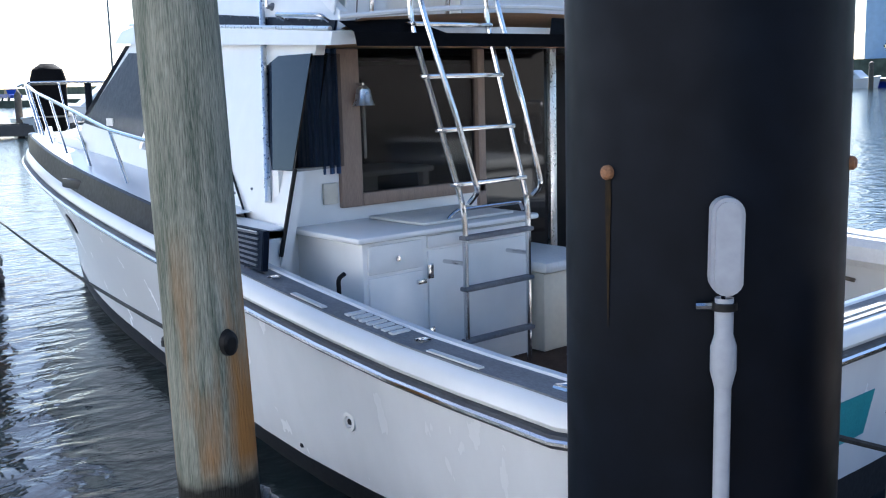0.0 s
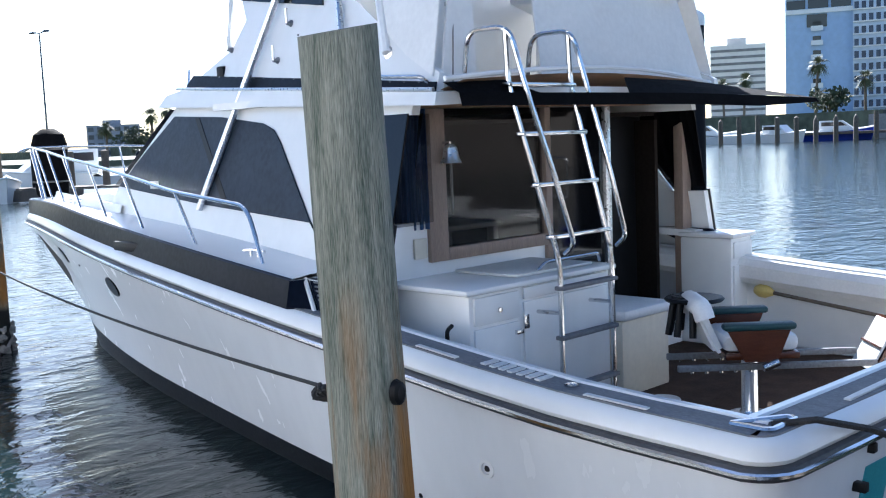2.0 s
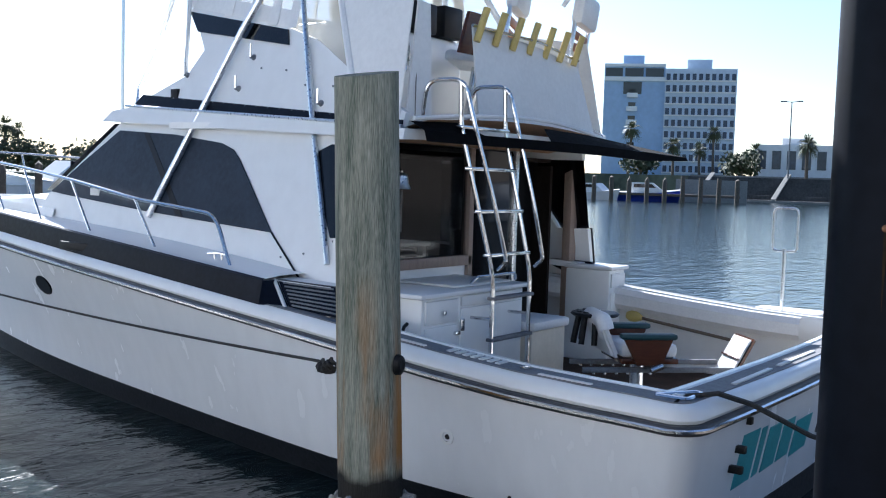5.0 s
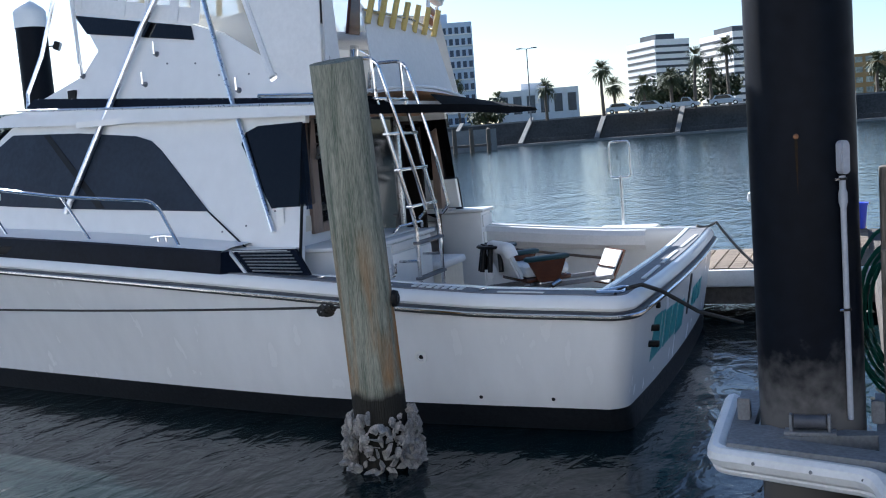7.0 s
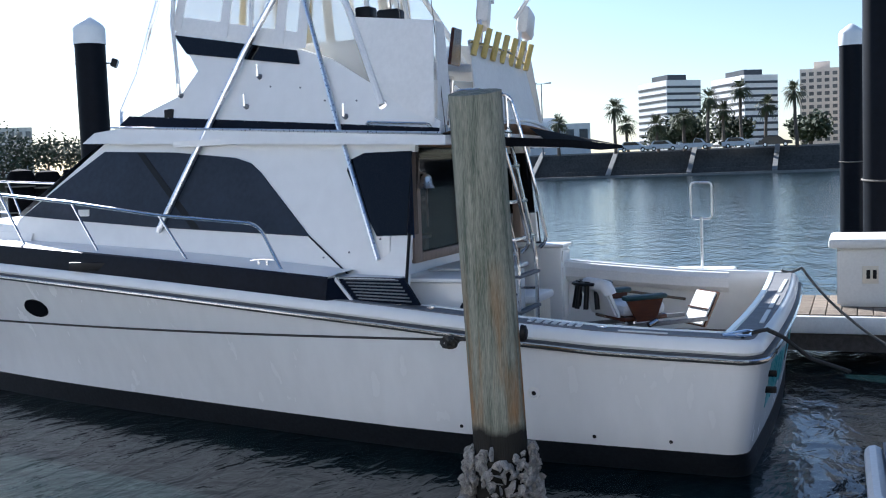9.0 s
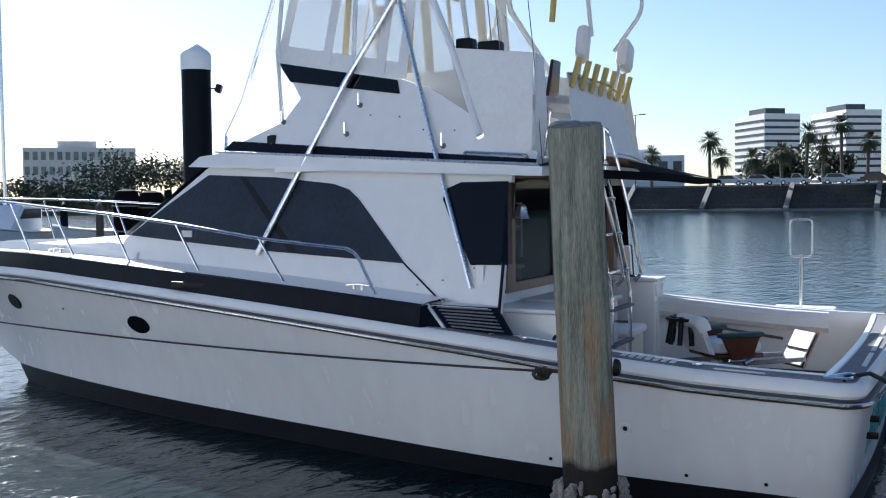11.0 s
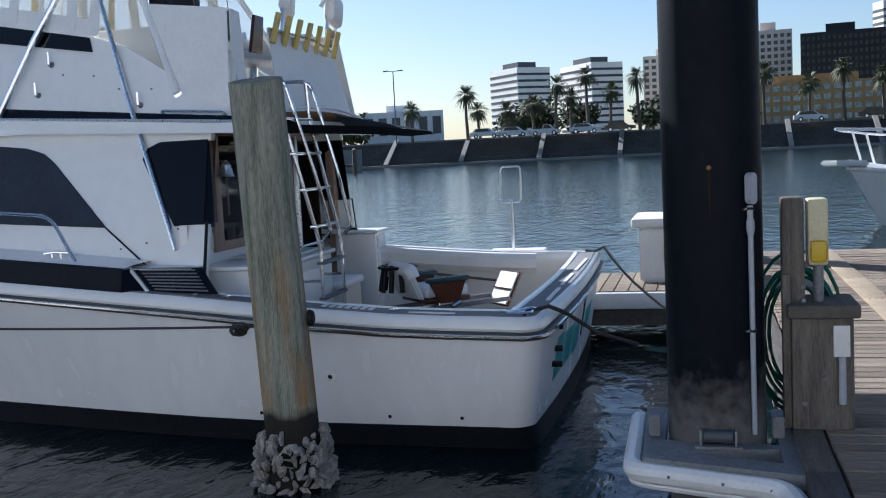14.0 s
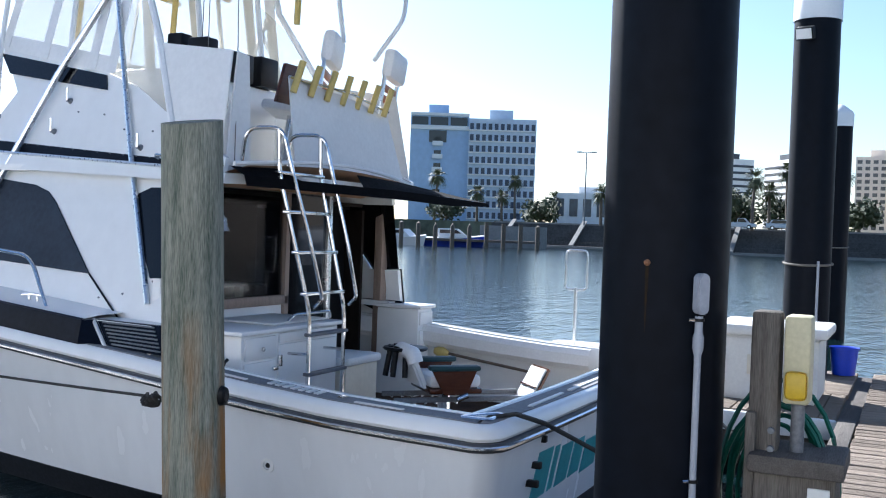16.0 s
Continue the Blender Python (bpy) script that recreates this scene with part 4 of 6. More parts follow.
def helm_chair(x, y, turn):
    c = thing("helm_chair", (x, y, 2.34), "white helm chair with a teak ladder back", "chair", "helm chairs")
    part("pedestal", lathe((x, y, 2.34), [(0.12, 0), (0.12, 0.01), (0.045, 0.03), (0.04, 0.55), (0, 0.55)], 16), M_STEEL, c)
    part("seat", box((x - 0.22, y - 0.22, 2.86), (x + 0.22, y + 0.22, 2.95), 0.035), M_CUSHION, c)
    for dx in (-0.17, 0.17):
        part("back_post", box((x + dx - 0.02, y - 0.26, 2.88), (x + dx + 0.02, y - 0.23, 3.36), 0.006), M_ALU, c)
    for z in (3.02, 3.14, 3.24):
        part("back_slat", box((x - 0.18, y - 0.255, z - 0.035), (x + 0.18, y - 0.235, z + 0.035), 0.006), M_REDPAINT if z > 3.05 else M_CUSHION, c, "teak slat" if z > 3.05 else "")
    part("headrest", box((x - 0.2, y - 0.32, 3.32), (x + 0.2, y - 0.2, 3.60), 0.05), M_CUSHION, c)
    c.rotation_euler = (radians(6), radians(6), turn)
    return c


helm_chair(0.25, 2.88, radians(18))
helm_chair(1.22, 2.80, radians(8))
part("seat_side", slab([(-0.28, 2.6, 2.9), (-0.05, 2.6, 2.9), (0.02, 2.6, 3.22), (-0.16, 2.6, 3.22)], (0, 0.03, 0), bevel=0.005), M_VARN, boat, "varnished teak seat panel")
part("top_leg", tube([(0.2, 2.75, 3.6), (0.02, 2.6, 4.46)], 0.028), M_BRASS, boat)
part("top_leg", tube([(0.55, 2.5, 3.5), (0.3, 2.52, 4.46)], 0.02), M_PAINTTUBE, boat)
part("top_frame", tube(bend([(1.0, 2.5, 4.46), (1.1, 2.2, 4.0), (0.95, 2.15, 3.75), (0.9, 2.4, 3.4)], 0.1), 0.02), M_PAINTTUBE, boat)

# drain, cleats and hull fittings
def on_hull(y, z, out=0.0):
    f = (z - zlow(y)) / (curve_at(SHEER_Z, y) - zlow(y))
    return Vector((-(hull_x(y, f) + out), y, z))


FACE = Matrix.Rotation(radians(-90), 4, "Y")
dp = on_hull(1.44, 0.52)
part("drain_fitting", lathe(dp, [(0.045, -0.01), (0.045, 0.008), (0.028, 0.01), (0.026, -0.005)], 18, tilt=FACE), M_GEL, boat)
part("drain_hole", lathe(dp, [(0, 0.002), (0.014, 0.004), (0.02, -0.01)], 14, tilt=FACE), M_BLACK, boat)
for y in (0.55, 1.05, 2.0, 7.6):
    part("scupper", lathe(on_hull(y, 0.24 if y < 3 else 0.98), [(0, 0.004), (0.012, 0.004), (0.014, -0.004)], 10, tilt=FACE), M_BLACK, boat)


def cleat(x, y, z, turn):
    bm = tube(bend([(-0.1, 0, 0.05), (0, 0, 0.06), (0.1, 0, 0.05)], 0.03), 0.012)
    for dx in (-0.035, 0.035):
        tube([(dx, 0, 0), (dx, 0, 0.055)], 0.011, bm)
    bmesh.ops.transform(bm, matrix=pose(x, y, z, 0, 0, turn), verts=bm.verts)
    return part("cleat", bm, M_STEEL, boat, "stainless deck cleat")


cleat(deck_edge(3.68)[0] + 0.06, 3.68, deck_edge(3.68)[1], 95)
cleat(deck_edge(7.75)[0] + 0.02, 7.75, deck_edge(7.75)[1], 105)
for y in (7.35, 7.65):
    part("deck_vent", lathe((-0.80 + 0.12 * (y - 7.35), y, 1.50), [(0.07, 0), (0.075, 0.03), (0.05, 0.035), (0.03, 0.01), (0, 0.01)], 16, tilt=Matrix.Rotation(radians(-80), 4, "Y")), M_STEEL, boat, "chrome cowl vent")
# hawse in the covering board at the quarter, hatch plates and rod sockets along it
hz = curve_at(SHEER_Z, 0) + 0.122
part("hawse", tube(bend([(-1.92, 0.22, hz), (-1.92, 0.06, hz), (-1.72, 0.06, hz), (-1.72, 0.10, hz), (-1.92, 0.22, hz)], 0.03), 0.014), M_STEEL, boat, "stainless hawse ring")
def board_z(y):
    return curve_at(SHEER_Z, y) + 0.1205


def board_strip(y0, y1, d0, d1, up=0.006):
    pts = [(-curve_at(SHEER_B, y) + d, y, board_z(y)) for y, d in ((y0, d0), (y1, d0), (y1, d1), (y0, d1))]
    return slab(pts, (0, 0, up))


for y0, y1 in ((0.55, 0.86), (1.62, 1.9)):
    part("board_plate", board_strip(y0, y1, 0.06, 0.09), M_FIBER, boat)
for y in (0.98, 2.2, 2.45):
    z = curve_at(SHEER_Z, y) + 0.122
    part("rod_socket", lathe((-curve_at(SHEER_B, y) + 0.14, y, z), [(0.035, 0), (0.035, 0.006), (0.022, 0.008), (0.018, -0.02), (0, -0.02)], 16), M_STEEL, boat)
for x0, x1 in ((-1.35, -0.75), (-0.6, 0.1), (0.3, 1.2)):
    part("transom_plate", box((x0, 0.02, hz - 0.004), (x1, 0.05, hz + 0.005), 0.002), M_FIBER, boat)
for k in range(7):
    part("board_slat", board_strip(1.12 + k * 0.055, 1.15 + k * 0.055, 0.09, 0.185, 0.008), M_FIBER, boat)

# boat name on the transom, as plain shapes
for x0, x1, z0, z1 in ((-1.34, -1.10, 0.36, 0.66), (-1.06, -0.98, 0.37, 0.65), (-0.93, -0.72, 0.37, 0.63), (-0.68, -0.48, 0.38, 0.62), (-0.43, -0.12, 0.36, 0.58), (0.35, 0.55, 0.42, 0.58), (0.6, 0.78, 0.42, 0.58), (0.82, 1.0, 0.42, 0.58)):
    quad = [(x0, 0, z0), (x1, 0, z0 + 0.01), (x1 + 0.03, 0, z1), (x0 + 0.03, 0, z1)]
    def tr(x, z, d):
        f = (z - zlow(0)) / (curve_at(SHEER_Z, 0) - zlow(0))
        return (x, 0.1 * (1 - f) - 0.02 - 0.05 * (1 - (x / 1.8) ** 2) - d, z)
    part("name_mark", slab([tr(x, z, 0.0) for x, _, z in quad], (0, -0.004, 0)), M_TEAL, boat, "teal painted name mark")
part("name_mark", slab([tr(x, z, 0.0) for x, z in ((0.08, 0.42), (0.16, 0.40), (0.24, 0.72), (0.14, 0.74))], (0, -0.004, 0)), M_NAVY, boat, "dark painted emblem")
for x, z in ((-1.30, 0.74), (-1.38, 0.6), (-1.42, 0.5)):
    part("transom_fitting", box((x - 0.02, -0.06, z - 0.02), (x + 0.02, 0.02, z + 0.02), 0.006), M_BLACK, boat)

# cabin bits on the bulkhead
part("outlet", box((-1.22, BY - 0.02, 1.33), (-1.12, BY, 1.45), 0.006), M_CREAM, boat, "cream outlet box")
bell = thing("ship_bell", (-0.97, BY - 0.05, 1.9), "small brass ship's bell with a cord", "bell")
part("dome", lathe((-0.97, BY - 0.09, 1.88), [(0.065, 0), (0.05, 0.03), (0.04, 0.09), (0.02, 0.11), (0, 0.11)], 18), M_ALU, bell)
part("cord", tube([(-0.97, BY - 0.09, 1.88), (-0.97, BY - 0.09, 1.58)], 0.008), M_ROPE, bell)
part("bracket", tube([(-0.97, BY - 0.03, 2.0), (-0.97, BY - 0.09, 2.0)], 0.008), M_STEEL, bell)

# lines
def line(name, pts, r, material, label, category="rope", sag=0.0):
    a = [Vector(p) for p in pts]
    out = []
    for p, q in zip(a, a[1:]):
        for k in range(12):
            t = k / 12
            out.append(p.lerp(q, t) - Vector((0, 0, sag * 4 * t * (1 - t))))
    out.append(a[-1])
    return solo(name, tube(out, r, n=6), material, label, category, at=a[0])


line("bow_line", [(-2.60, 1.66, 0.98), (-1.25, 8.95, 0.90)], 0.009, M_ROPE_DARK, "thin dark mooring line between two piles", sag=0.06)
line("stern_line", [(-1.84, 0.10, hz + 0.0), (-1.75, -0.03, hz + 0.02), (-1.45, -0.10, 0.86), (-0.9, -0.25, 0.62), (-0.45, -0.5, 0.45)], 0.014, M_ROPE_DARK, "dark worn stern line over the transom")
line("dock_line", [(1.84, 0.12, hz + 0.02), (1.9, -0.06, hz + 0.04), (1.7, -0.45, 0.55), (1.2, -0.95, 0.28), (0.6, -1.4, 0.33)], 0.013, M_ROPE, "grey dock line slack over the water", sag=0.03)
bm = bmesh.new()
rng = random.Random(3)
for k in range(5):
    cx, cy, cz = -2.60 + rng.uniform(-0.02, 0.02), 1.75 + rng.uniform(-0.035, 0.035), 0.97 + rng.uniform(-0.02, 0.02)
    tube([(cx + 0.02 * math.sin(2 * a), cy + 0.032 * math.cos(a), cz + 0.026 * math.sin(a)) for a in [j * math.tau / 14 for j in range(14)]], 0.009, bm, n=6, closed=True)
solo("rope_knot", bm, M_ROPE_DARK, "dark rope knot on the mooring line", "rope", at=(-2.6, 1.75, 0.97))

# halyards and small fittings on the bridge side
for pts in ([(-1.12, 2.62, 2.55), (-0.62, 3.0, 4.46)], [(-1.10, 2.70, 2.6), (-0.55, 3.1, 4.46)], [(-1.2, 2.3, 2.3), (-1.0, 2.45, 3.2), (-0.7, 2.7, 4.46)]):
    part("halyard", tube(pts, 0.004, n=5), M_ROPE, boat, "thin halyard line")
for y, z in ((4.86, 2.74), (4.13, 2.60), (4.02, 2.84), (3.14, 2.46)):
    base = Vector((house_x(y, z, 0.0), y, z))
    part("bracket", lathe(base, [(0.024, -0.01), (0.024, 0.006), (0.013, 0.02), (0.013, 0.04), (0, 0.04)], 12, tilt=FACE), M_GALV, boat, "stainless side bracket")
    part("bracket_arm", tube([base + Vector((-0.04, 0, 0)), base + Vector((-0.04, 0, 0.1))], 0.010), M_STEEL, boat)
part("intake", box((house_x(5.0, 2.6, 0.03), 4.93, 2.5), (house_x(5.0, 2.6, -0.04), 5.02, 2.63), 0.012), M_BLACK, boat)
for k in range(22):
    y = 2.45 + k * 0.14
    z = 2.325 + 0.0845 * (y - 2.3)
    part("snap", lathe((house_x(y, z, 0.02), y, z), [(0, 0.004), (0.005, 0.003), (0.006, -0.003)], 8, tilt=FACE), M_GALV, boat)
for y, z in ((3.25, 1.38), (3.02, 1.42), (2.75, 1.52), (3.6, 2.72), (3.35, 2.6), (3.9, 2.75), (3.05, 2.58)):
    part("snap", lathe((house_x(y, z, 0.004), y, z), [(0, 0.005), (0.007, 0.004), (0.008, -0.003)], 10, tilt=FACE), M_GALV, boat)
part("roof_grab", tube(bend([(house_x(2.4, 2.33, 0.03), 2.36, 2.33), (house_x(2.4, 2.36, 0.09), 2.36, 2.36), (house_x(2.9, 2.40, 0.09), 2.9, 2.40), (house_x(2.9, 2.37, 0.03), 2.9, 2.37)], 0.03), 0.012), M_STEEL, boat)
part("band_vent", box((-curve_at(SHEER_B, 5.35) + 0.02, 5.2, curve_at(SHEER_Z, 5.3) + 0.13), (-curve_at(SHEER_B, 5.35) + 0.06, 5.6, curve_at(SHEER_Z, 5.3) + 0.2), 0.008), M_BLACK, boat, "black slotted band vent")
part("licence_tag", box((house_x(5.85, 1.75, 0.03), 5.8, 1.72), (house_x(5.85, 1.75, 0.02), 5.92, 1.78)), M_FIBER, boat, smooth=False)
part("cabinet_handle", tube(bend([(-1.48, 2.1, 0.86), (-1.52, 2.1, 0.88), (-1.52, 2.1, 1.02), (-1.48, 2.1, 1.04)], 0.02), 0.012), M_BLACK, boat)

# vinyl borders of the clear curtains
def lift(y, z, dz):
    return (house_x(y, z + dz, 0.010), y, z + dz)


low_edge = [(5.02, 3.325), (4.3, 3.18), (3.67, 3.05)]
for s in (1, -1):
    part("curtain_border", sheet([[(sxx(s, p[0]), p[1], p[2]) for p in (lift(y, z, dz) for y, z in low_edge)] for dz in (0.0, 0.13)]), M_VINYL, boat, "white vinyl curtain border")
    for y0, z0, y1, z1 in ((4.98, 3.33, 4.9, 4.06), (4.45, 3.2, 4.4, 4.07), (3.85, 3.08, 3.82, 4.07), (3.62, 3.04, 3.6, 4.05)):
        w = 0.05
        quad = [(y0 + w, z0), (y0 - w, z0), (y1 - w, z1), (y1 + w, z1)]
        part("curtain_border", slab([(sxx(s, house_x(y, z, 0.012)), y, z) for y, z in quad], (-0.004 * s, 0, 0)), M_VINYL, boat)
part("curtain_border", sheet([[(across(5.0, z, 0, q), 5.02 + 0.22 * (1 - q * q), z) for q in (-1, -0.5, 0, 0.5, 1)] for z in (3.33, 3.46)]), M_VINYL, boat)
part("clear_curtain", sheet([[(across(4.95, z, 0, q), 5.01 + 0.2 * (1 - q * q), z) for q in (-1, -0.5, 0, 0.5, 1)] for z in (3.46, 4.06)]), M_CLEAR, boat)
for y in (2.7, 3.4, 4.1, 4.7):
    part("top_beam", tube([(-0.78, y, 4.07), (1.08, y, 4.07)], 0.022), M_BRASS if y > 4 else M_PAINTTUBE, boat)
for x in (-0.3, 0.55):
    part("inner_leg", tube([(x, 3.3, 3.1), (x + 0.05, 3.5, 4.46)], 0.024), M_PAINTTUBE, boat)
part("inner_leg", tube([(-0.5, 4.5, 3.1), (-0.45, 4.4, 4.46)], 0.03), M_BRASS, boat)
part("inner_leg", tube([(0.7, 4.5, 3.1), (0.7, 4.4, 4.46)], 0.03), M_BRASS, boat)
fend = thing("bow_fender", (0.28, 10.85, 1.45), "black padded fender lashed to the bow rail", "fender")
part("pad", lathe((0.28, 10.85, 1.45), [(0, 0.0), (0.12, 0.01), (0.19, 0.1), (0.21, 0.3), (0.215, 0.7), (0.18, 0.83), (0.08, 0.9), (0, 0.905)], 20), M_CANVAS, fend)
for z in (1.7, 2.1):
    part("lashing", tube([(0.28 + 0.222 * math.cos(a), 10.85 + 0.222 * math.sin(a), z) for a in [k * math.tau / 24 for k in range(24)]], 0.012, n=6, closed=True), M_ROPE, fend)

# ---------------------------------------------------------------- piles and dock
def timber_pile(at, top, r, lean=(0, 0)):
    p = thing("timber_pile", (at[0], at[1], 0), "weathered grey green timber mooring pile with oysters at the water", "pile")
    n, bm = 28, bmesh.new()
    rings = []
    for k in range(24):
        z = -0.6 + (top + 0.6) * k / 23
        ring = []
        for j in range(n):
            a = j * math.tau / n
            rr = r * (1.03 - 0.03 * z / top) * (1 + 0.025 * noise.noise((math.cos(a) * 1.6, math.sin(a) * 1.6, z * 0.5)) + 0.012 * noise.noise((math.cos(a) * 9, math.sin(a) * 9, z * 0.7)))
            ring.append(bm.verts.new((at[0] + lean[0] * z + rr * math.cos(a), at[1] + lean[1] * z + rr * math.sin(a), z + (0.03 * math.cos(a) if k == 23 else 0))))
        rings.append(ring)
    for a, b in zip(rings, rings[1:]):
        for j in range(n):
            bm.faces.new((a[j], a[(j + 1) % n], b[(j + 1) % n], b[j]))
    bm.faces.new(rings[-1])
    return p, bm


PX, PY = -2.60, 1.44
wood_pile, bm = timber_pile((PX + 0.013, PY + 0.007), 2.47, 0.160, (-0.008, 0.04))
M_PILE_FOOT = height_mix(streak_mix(M_PILE, (0.36, 0.17, 0.05), 0.42, 1.5, 0.70, (6, 6, 0.7)), (0.028, 0.026, 0.022), 0.44, 0.50, 0.10, 9)
part("shaft", bm, M_PILE_FOOT, wood_pile)
part("knot", lathe((PX - 0.0, PY - 0.155, 1.03), [(0, 0.012), (0.025, 0.016), (0.04, 0.008), (0.045, -0.02)], 14, tilt=Matrix.Rotation(radians(92), 4, "X") @ Matrix.Diagonal((0.8, 1.2, 1, 1))), M_BLACK, wood_pile)
rng = random.Random(4)
bm = bmesh.new()
for k in range(420):
    a, z = rng.random() * math.tau, rng.uniform(-0.1, 0.33)
    rr = 0.16 + 0.095 * math.sin(max(0, min(1, (0.42 - z) / 0.52)) * math.pi * 0.8) * rng.uniform(0.4, 1.0)
    c = Vector((PX + 0.013 + rr * math.cos(a), PY + 0.012 + rr * math.sin(a), z))
    s = rng.uniform(0.025, 0.055)
    m = Matrix.Translation(c) @ Euler((rng.random() * 6, rng.random() * 6, rng.random() * 6)).to_matrix().to_4x4() @ Matrix.Diagonal((s, s * rng.uniform(0.5, 0.9), s * rng.uniform(0.15, 0.4), 1))
    r = bmesh.ops.create_icosphere(bm, subdivisions=1, radius=1, matrix=m)
    for v in r["verts"]:
        v.co += Vector((rng.uniform(-1, 1), rng.uniform(-1, 1), rng.uniform(-1, 1))) * 0.008
oy = part("oyster_growth", bm, M_OYSTER, wood_pile, "clump of grey oyster shells", smooth=False)
tagged(oy, kind="stuff")


def sleeve_pile(x, y, top, r=0.25, material=None, cap=True, label="black sleeved steel dock pile with a white cap"):
    p = thing("dock_pile", (x, y, 0), label, "pile", "dock piles")
    part("shaft", lathe((x, y, 0), [(r, -1.0), (r, 0.5), (r, 2.0), (r, top), (0, top)], 40), material or M_SLEEVE, p)
    if cap:
        part("cap", lathe((x, y, top - 0.02), [(r + 0.012, -0.1), (r + 0.014, 0.16), (r - 0.02, 0.22), (0.05, 0.36), (0, 0.37)], 32), M_CAP, p)
    return p


SX, SY = -2.895, -1.065
steel = sleeve_pile(SX, SY, 4.6, 0.248, M_SLEEVE_OLD)
for ang in (177, 297):
    d = Vector((math.cos(radians(ang)), math.sin(radians(ang)), 0))
    part("bolt", lathe(Vector((SX, SY, 1.845)) + d * 0.245, [(0.013, 0), (0.012, 0.01), (0.007, 0.015), (0, 0.016)], 12, tilt=d.to_track_quat("Z", "Y").to_matrix().to_4x4()), M_RUST, steel)
for ang, drop in ((177, 0.26), (297, 0.12)):
    part("rust_streak", sheet([[(SX + 0.2492 * math.cos(radians(ang + w * k * (1 - 0.5 * f))), SY + 0.2492 * math.sin(radians(ang + w * k * (1 - 0.5 * f))), 1.84 - drop * f) for k in (-1, 0, 1)] for f, w in ((0, 1.3), (0.15, 1.7), (0.5, 1.2), (1, 0.4))]), M_RUSTWASH, steel, "faint rust run below the bolt")
cd = Vector((math.cos(radians(223)), math.sin(radians(223)), 0))
cp = Vector((SX, SY, 0)) + cd * 0.262
cs = Vector((-cd.y, cd.x, 0))
con = part("conduit", tube([cp + Vector((0, 0, z)) for z in (0.5, 1.0, 1.5, 1.56)], 0.0135, n=12), M_GREYPLASTIC, steel, "grey plastic conduit")
part("coupling", lathe(cp + Vector((0, 0, 1.50)), [(0.0135, 0), (0.021, 0.03), (0.021, 0.07), (0.015, 0.09), (0.015, 0.15)], 14), M_GREYPLASTIC, con)
part("conduit_box", slab([cp - cd * 0.014 + cs * 0.026 * math.cos(a) + Vector((0, 0, 1.735 + (0.052 if math.sin(a) > 0 else -0.052) + 0.026 * math.sin(a))) for a in [k * math.tau / 20 + 0.01 for k in range(20)]], cd * 0.045, bevel=0.006), M_GREYPLASTIC, con, "rounded grey conduit body")
for z in (1.63, 1.02):
    part("clamp", tube([cp + Vector((0, 0, z)), cp + Vector((0, 0, z + 0.012))], 0.021, n=12), M_BLACK, con)
    part("clamp_screw", tube([cp + cs * -0.02 + Vector((0, 0, z + 0.006)), cp + cs * -0.045 + Vector((0, 0, z + 0.006))], 0.007, n=8), M_STEEL, con)

DZ = 0.48
dock = thing("dock", (0, -3, 0), "weathered plank floating dock with pale strips", "dock", kind="structure")
part("frame", box((-12.5, -5.2, 0.1), (5.7, -1.60, DZ - 0.045)), M_TIMBER, dock, smooth=False)
part("edge_timber", box((-12.5, -1.585, 0.2), (-3.6, -1.44, DZ), 0.008), M_TIMBER, dock)
part("edge_timber", box((-3.58, -1.585, 0.2), (2.2, -1.44, DZ), 0.008), M_TIMBER, dock)
finger = thing("finger_dock", (2.8, 2, 0), "plank finger dock along the far side of the boat", "dock", kind="structure")
part("frame", box((2.2, -1.6, 0.12), (3.7, 8.0, DZ - 0.045)), M_TIMBER, finger, smooth=False)
part("rub_strake", box((2.12, -1.43, 0.30), (2.2, 8.0, DZ - 0.01), 0.02), M_BUMPER, finger)
part("frame", box((3.7, -1.6, 0.12), (5.66, -1.10, DZ - 0.045)), M_TIMBER, dock, smooth=False)
finger2 = thing("finger_dock", (-8.4, 2, 0), "plank finger dock at the next slip", "dock", kind="structure")
part("frame", box((-9.4, -1.6, 0.12), (-7.6, 8.0, DZ - 0.045)), M_TIMBER, finger2, smooth=False)

# corner gusset round the pile
M_BRACKET = mat("grey painted steel plate", (0.19, 0.20, 0.21), 0.7, 0.0, var=0.2, scale=5, bump=0.15)
M_ROLLER = mat("dark grey roller rubber", (0.07, 0.075, 0.09), 0.5, var=0.15)
gus = thing("dock_corner_bracket", (-3, -1, 0.3), "galvanised triangular dock corner with a white bumper", "dock bracket")
t0, t1 = DZ - 0.10, DZ - 0.03
PLATES = ([(-2.40, -0.68), (-3.36, -0.70), (-3.25, -0.90), (-3.05, -0.80), (-2.40, -0.80)], [(-3.36, -0.70), (-3.58, -1.44), (-3.40, -1.36), (-3.25, -0.90)], [(-3.25, -0.90), (-3.17, -1.36), (-3.10, -1.36), (-3.05, -0.80)], [(-3.40, -1.36), (-3.58, -1.44), (-2.4, -1.44), (-2.4, -1.36)])
for poly in PLATES:
    part("plate", slab([(x, y, t0) for x, y in poly], (0, 0, t1 - t0)), M_BRACKET, gus, smooth=False)
rim = bend([(-2.40, -0.635, DZ - 0.10), (-3.36, -0.65, DZ - 0.10), (-3.60, -1.36, DZ - 0.10), (-3.95, -1.425, DZ - 0.10), (-12.4, -1.425, DZ - 0.10)], 0.09)
part("bumper", tube(rim, 0.052, n=10), M_BUMPER, gus, "white vinyl bumper")
part("bumper_lip", tube([p + Vector((-0.004, 0.004, -0.055)) for p in rim], 0.022, n=8), M_BUMPER, gus)
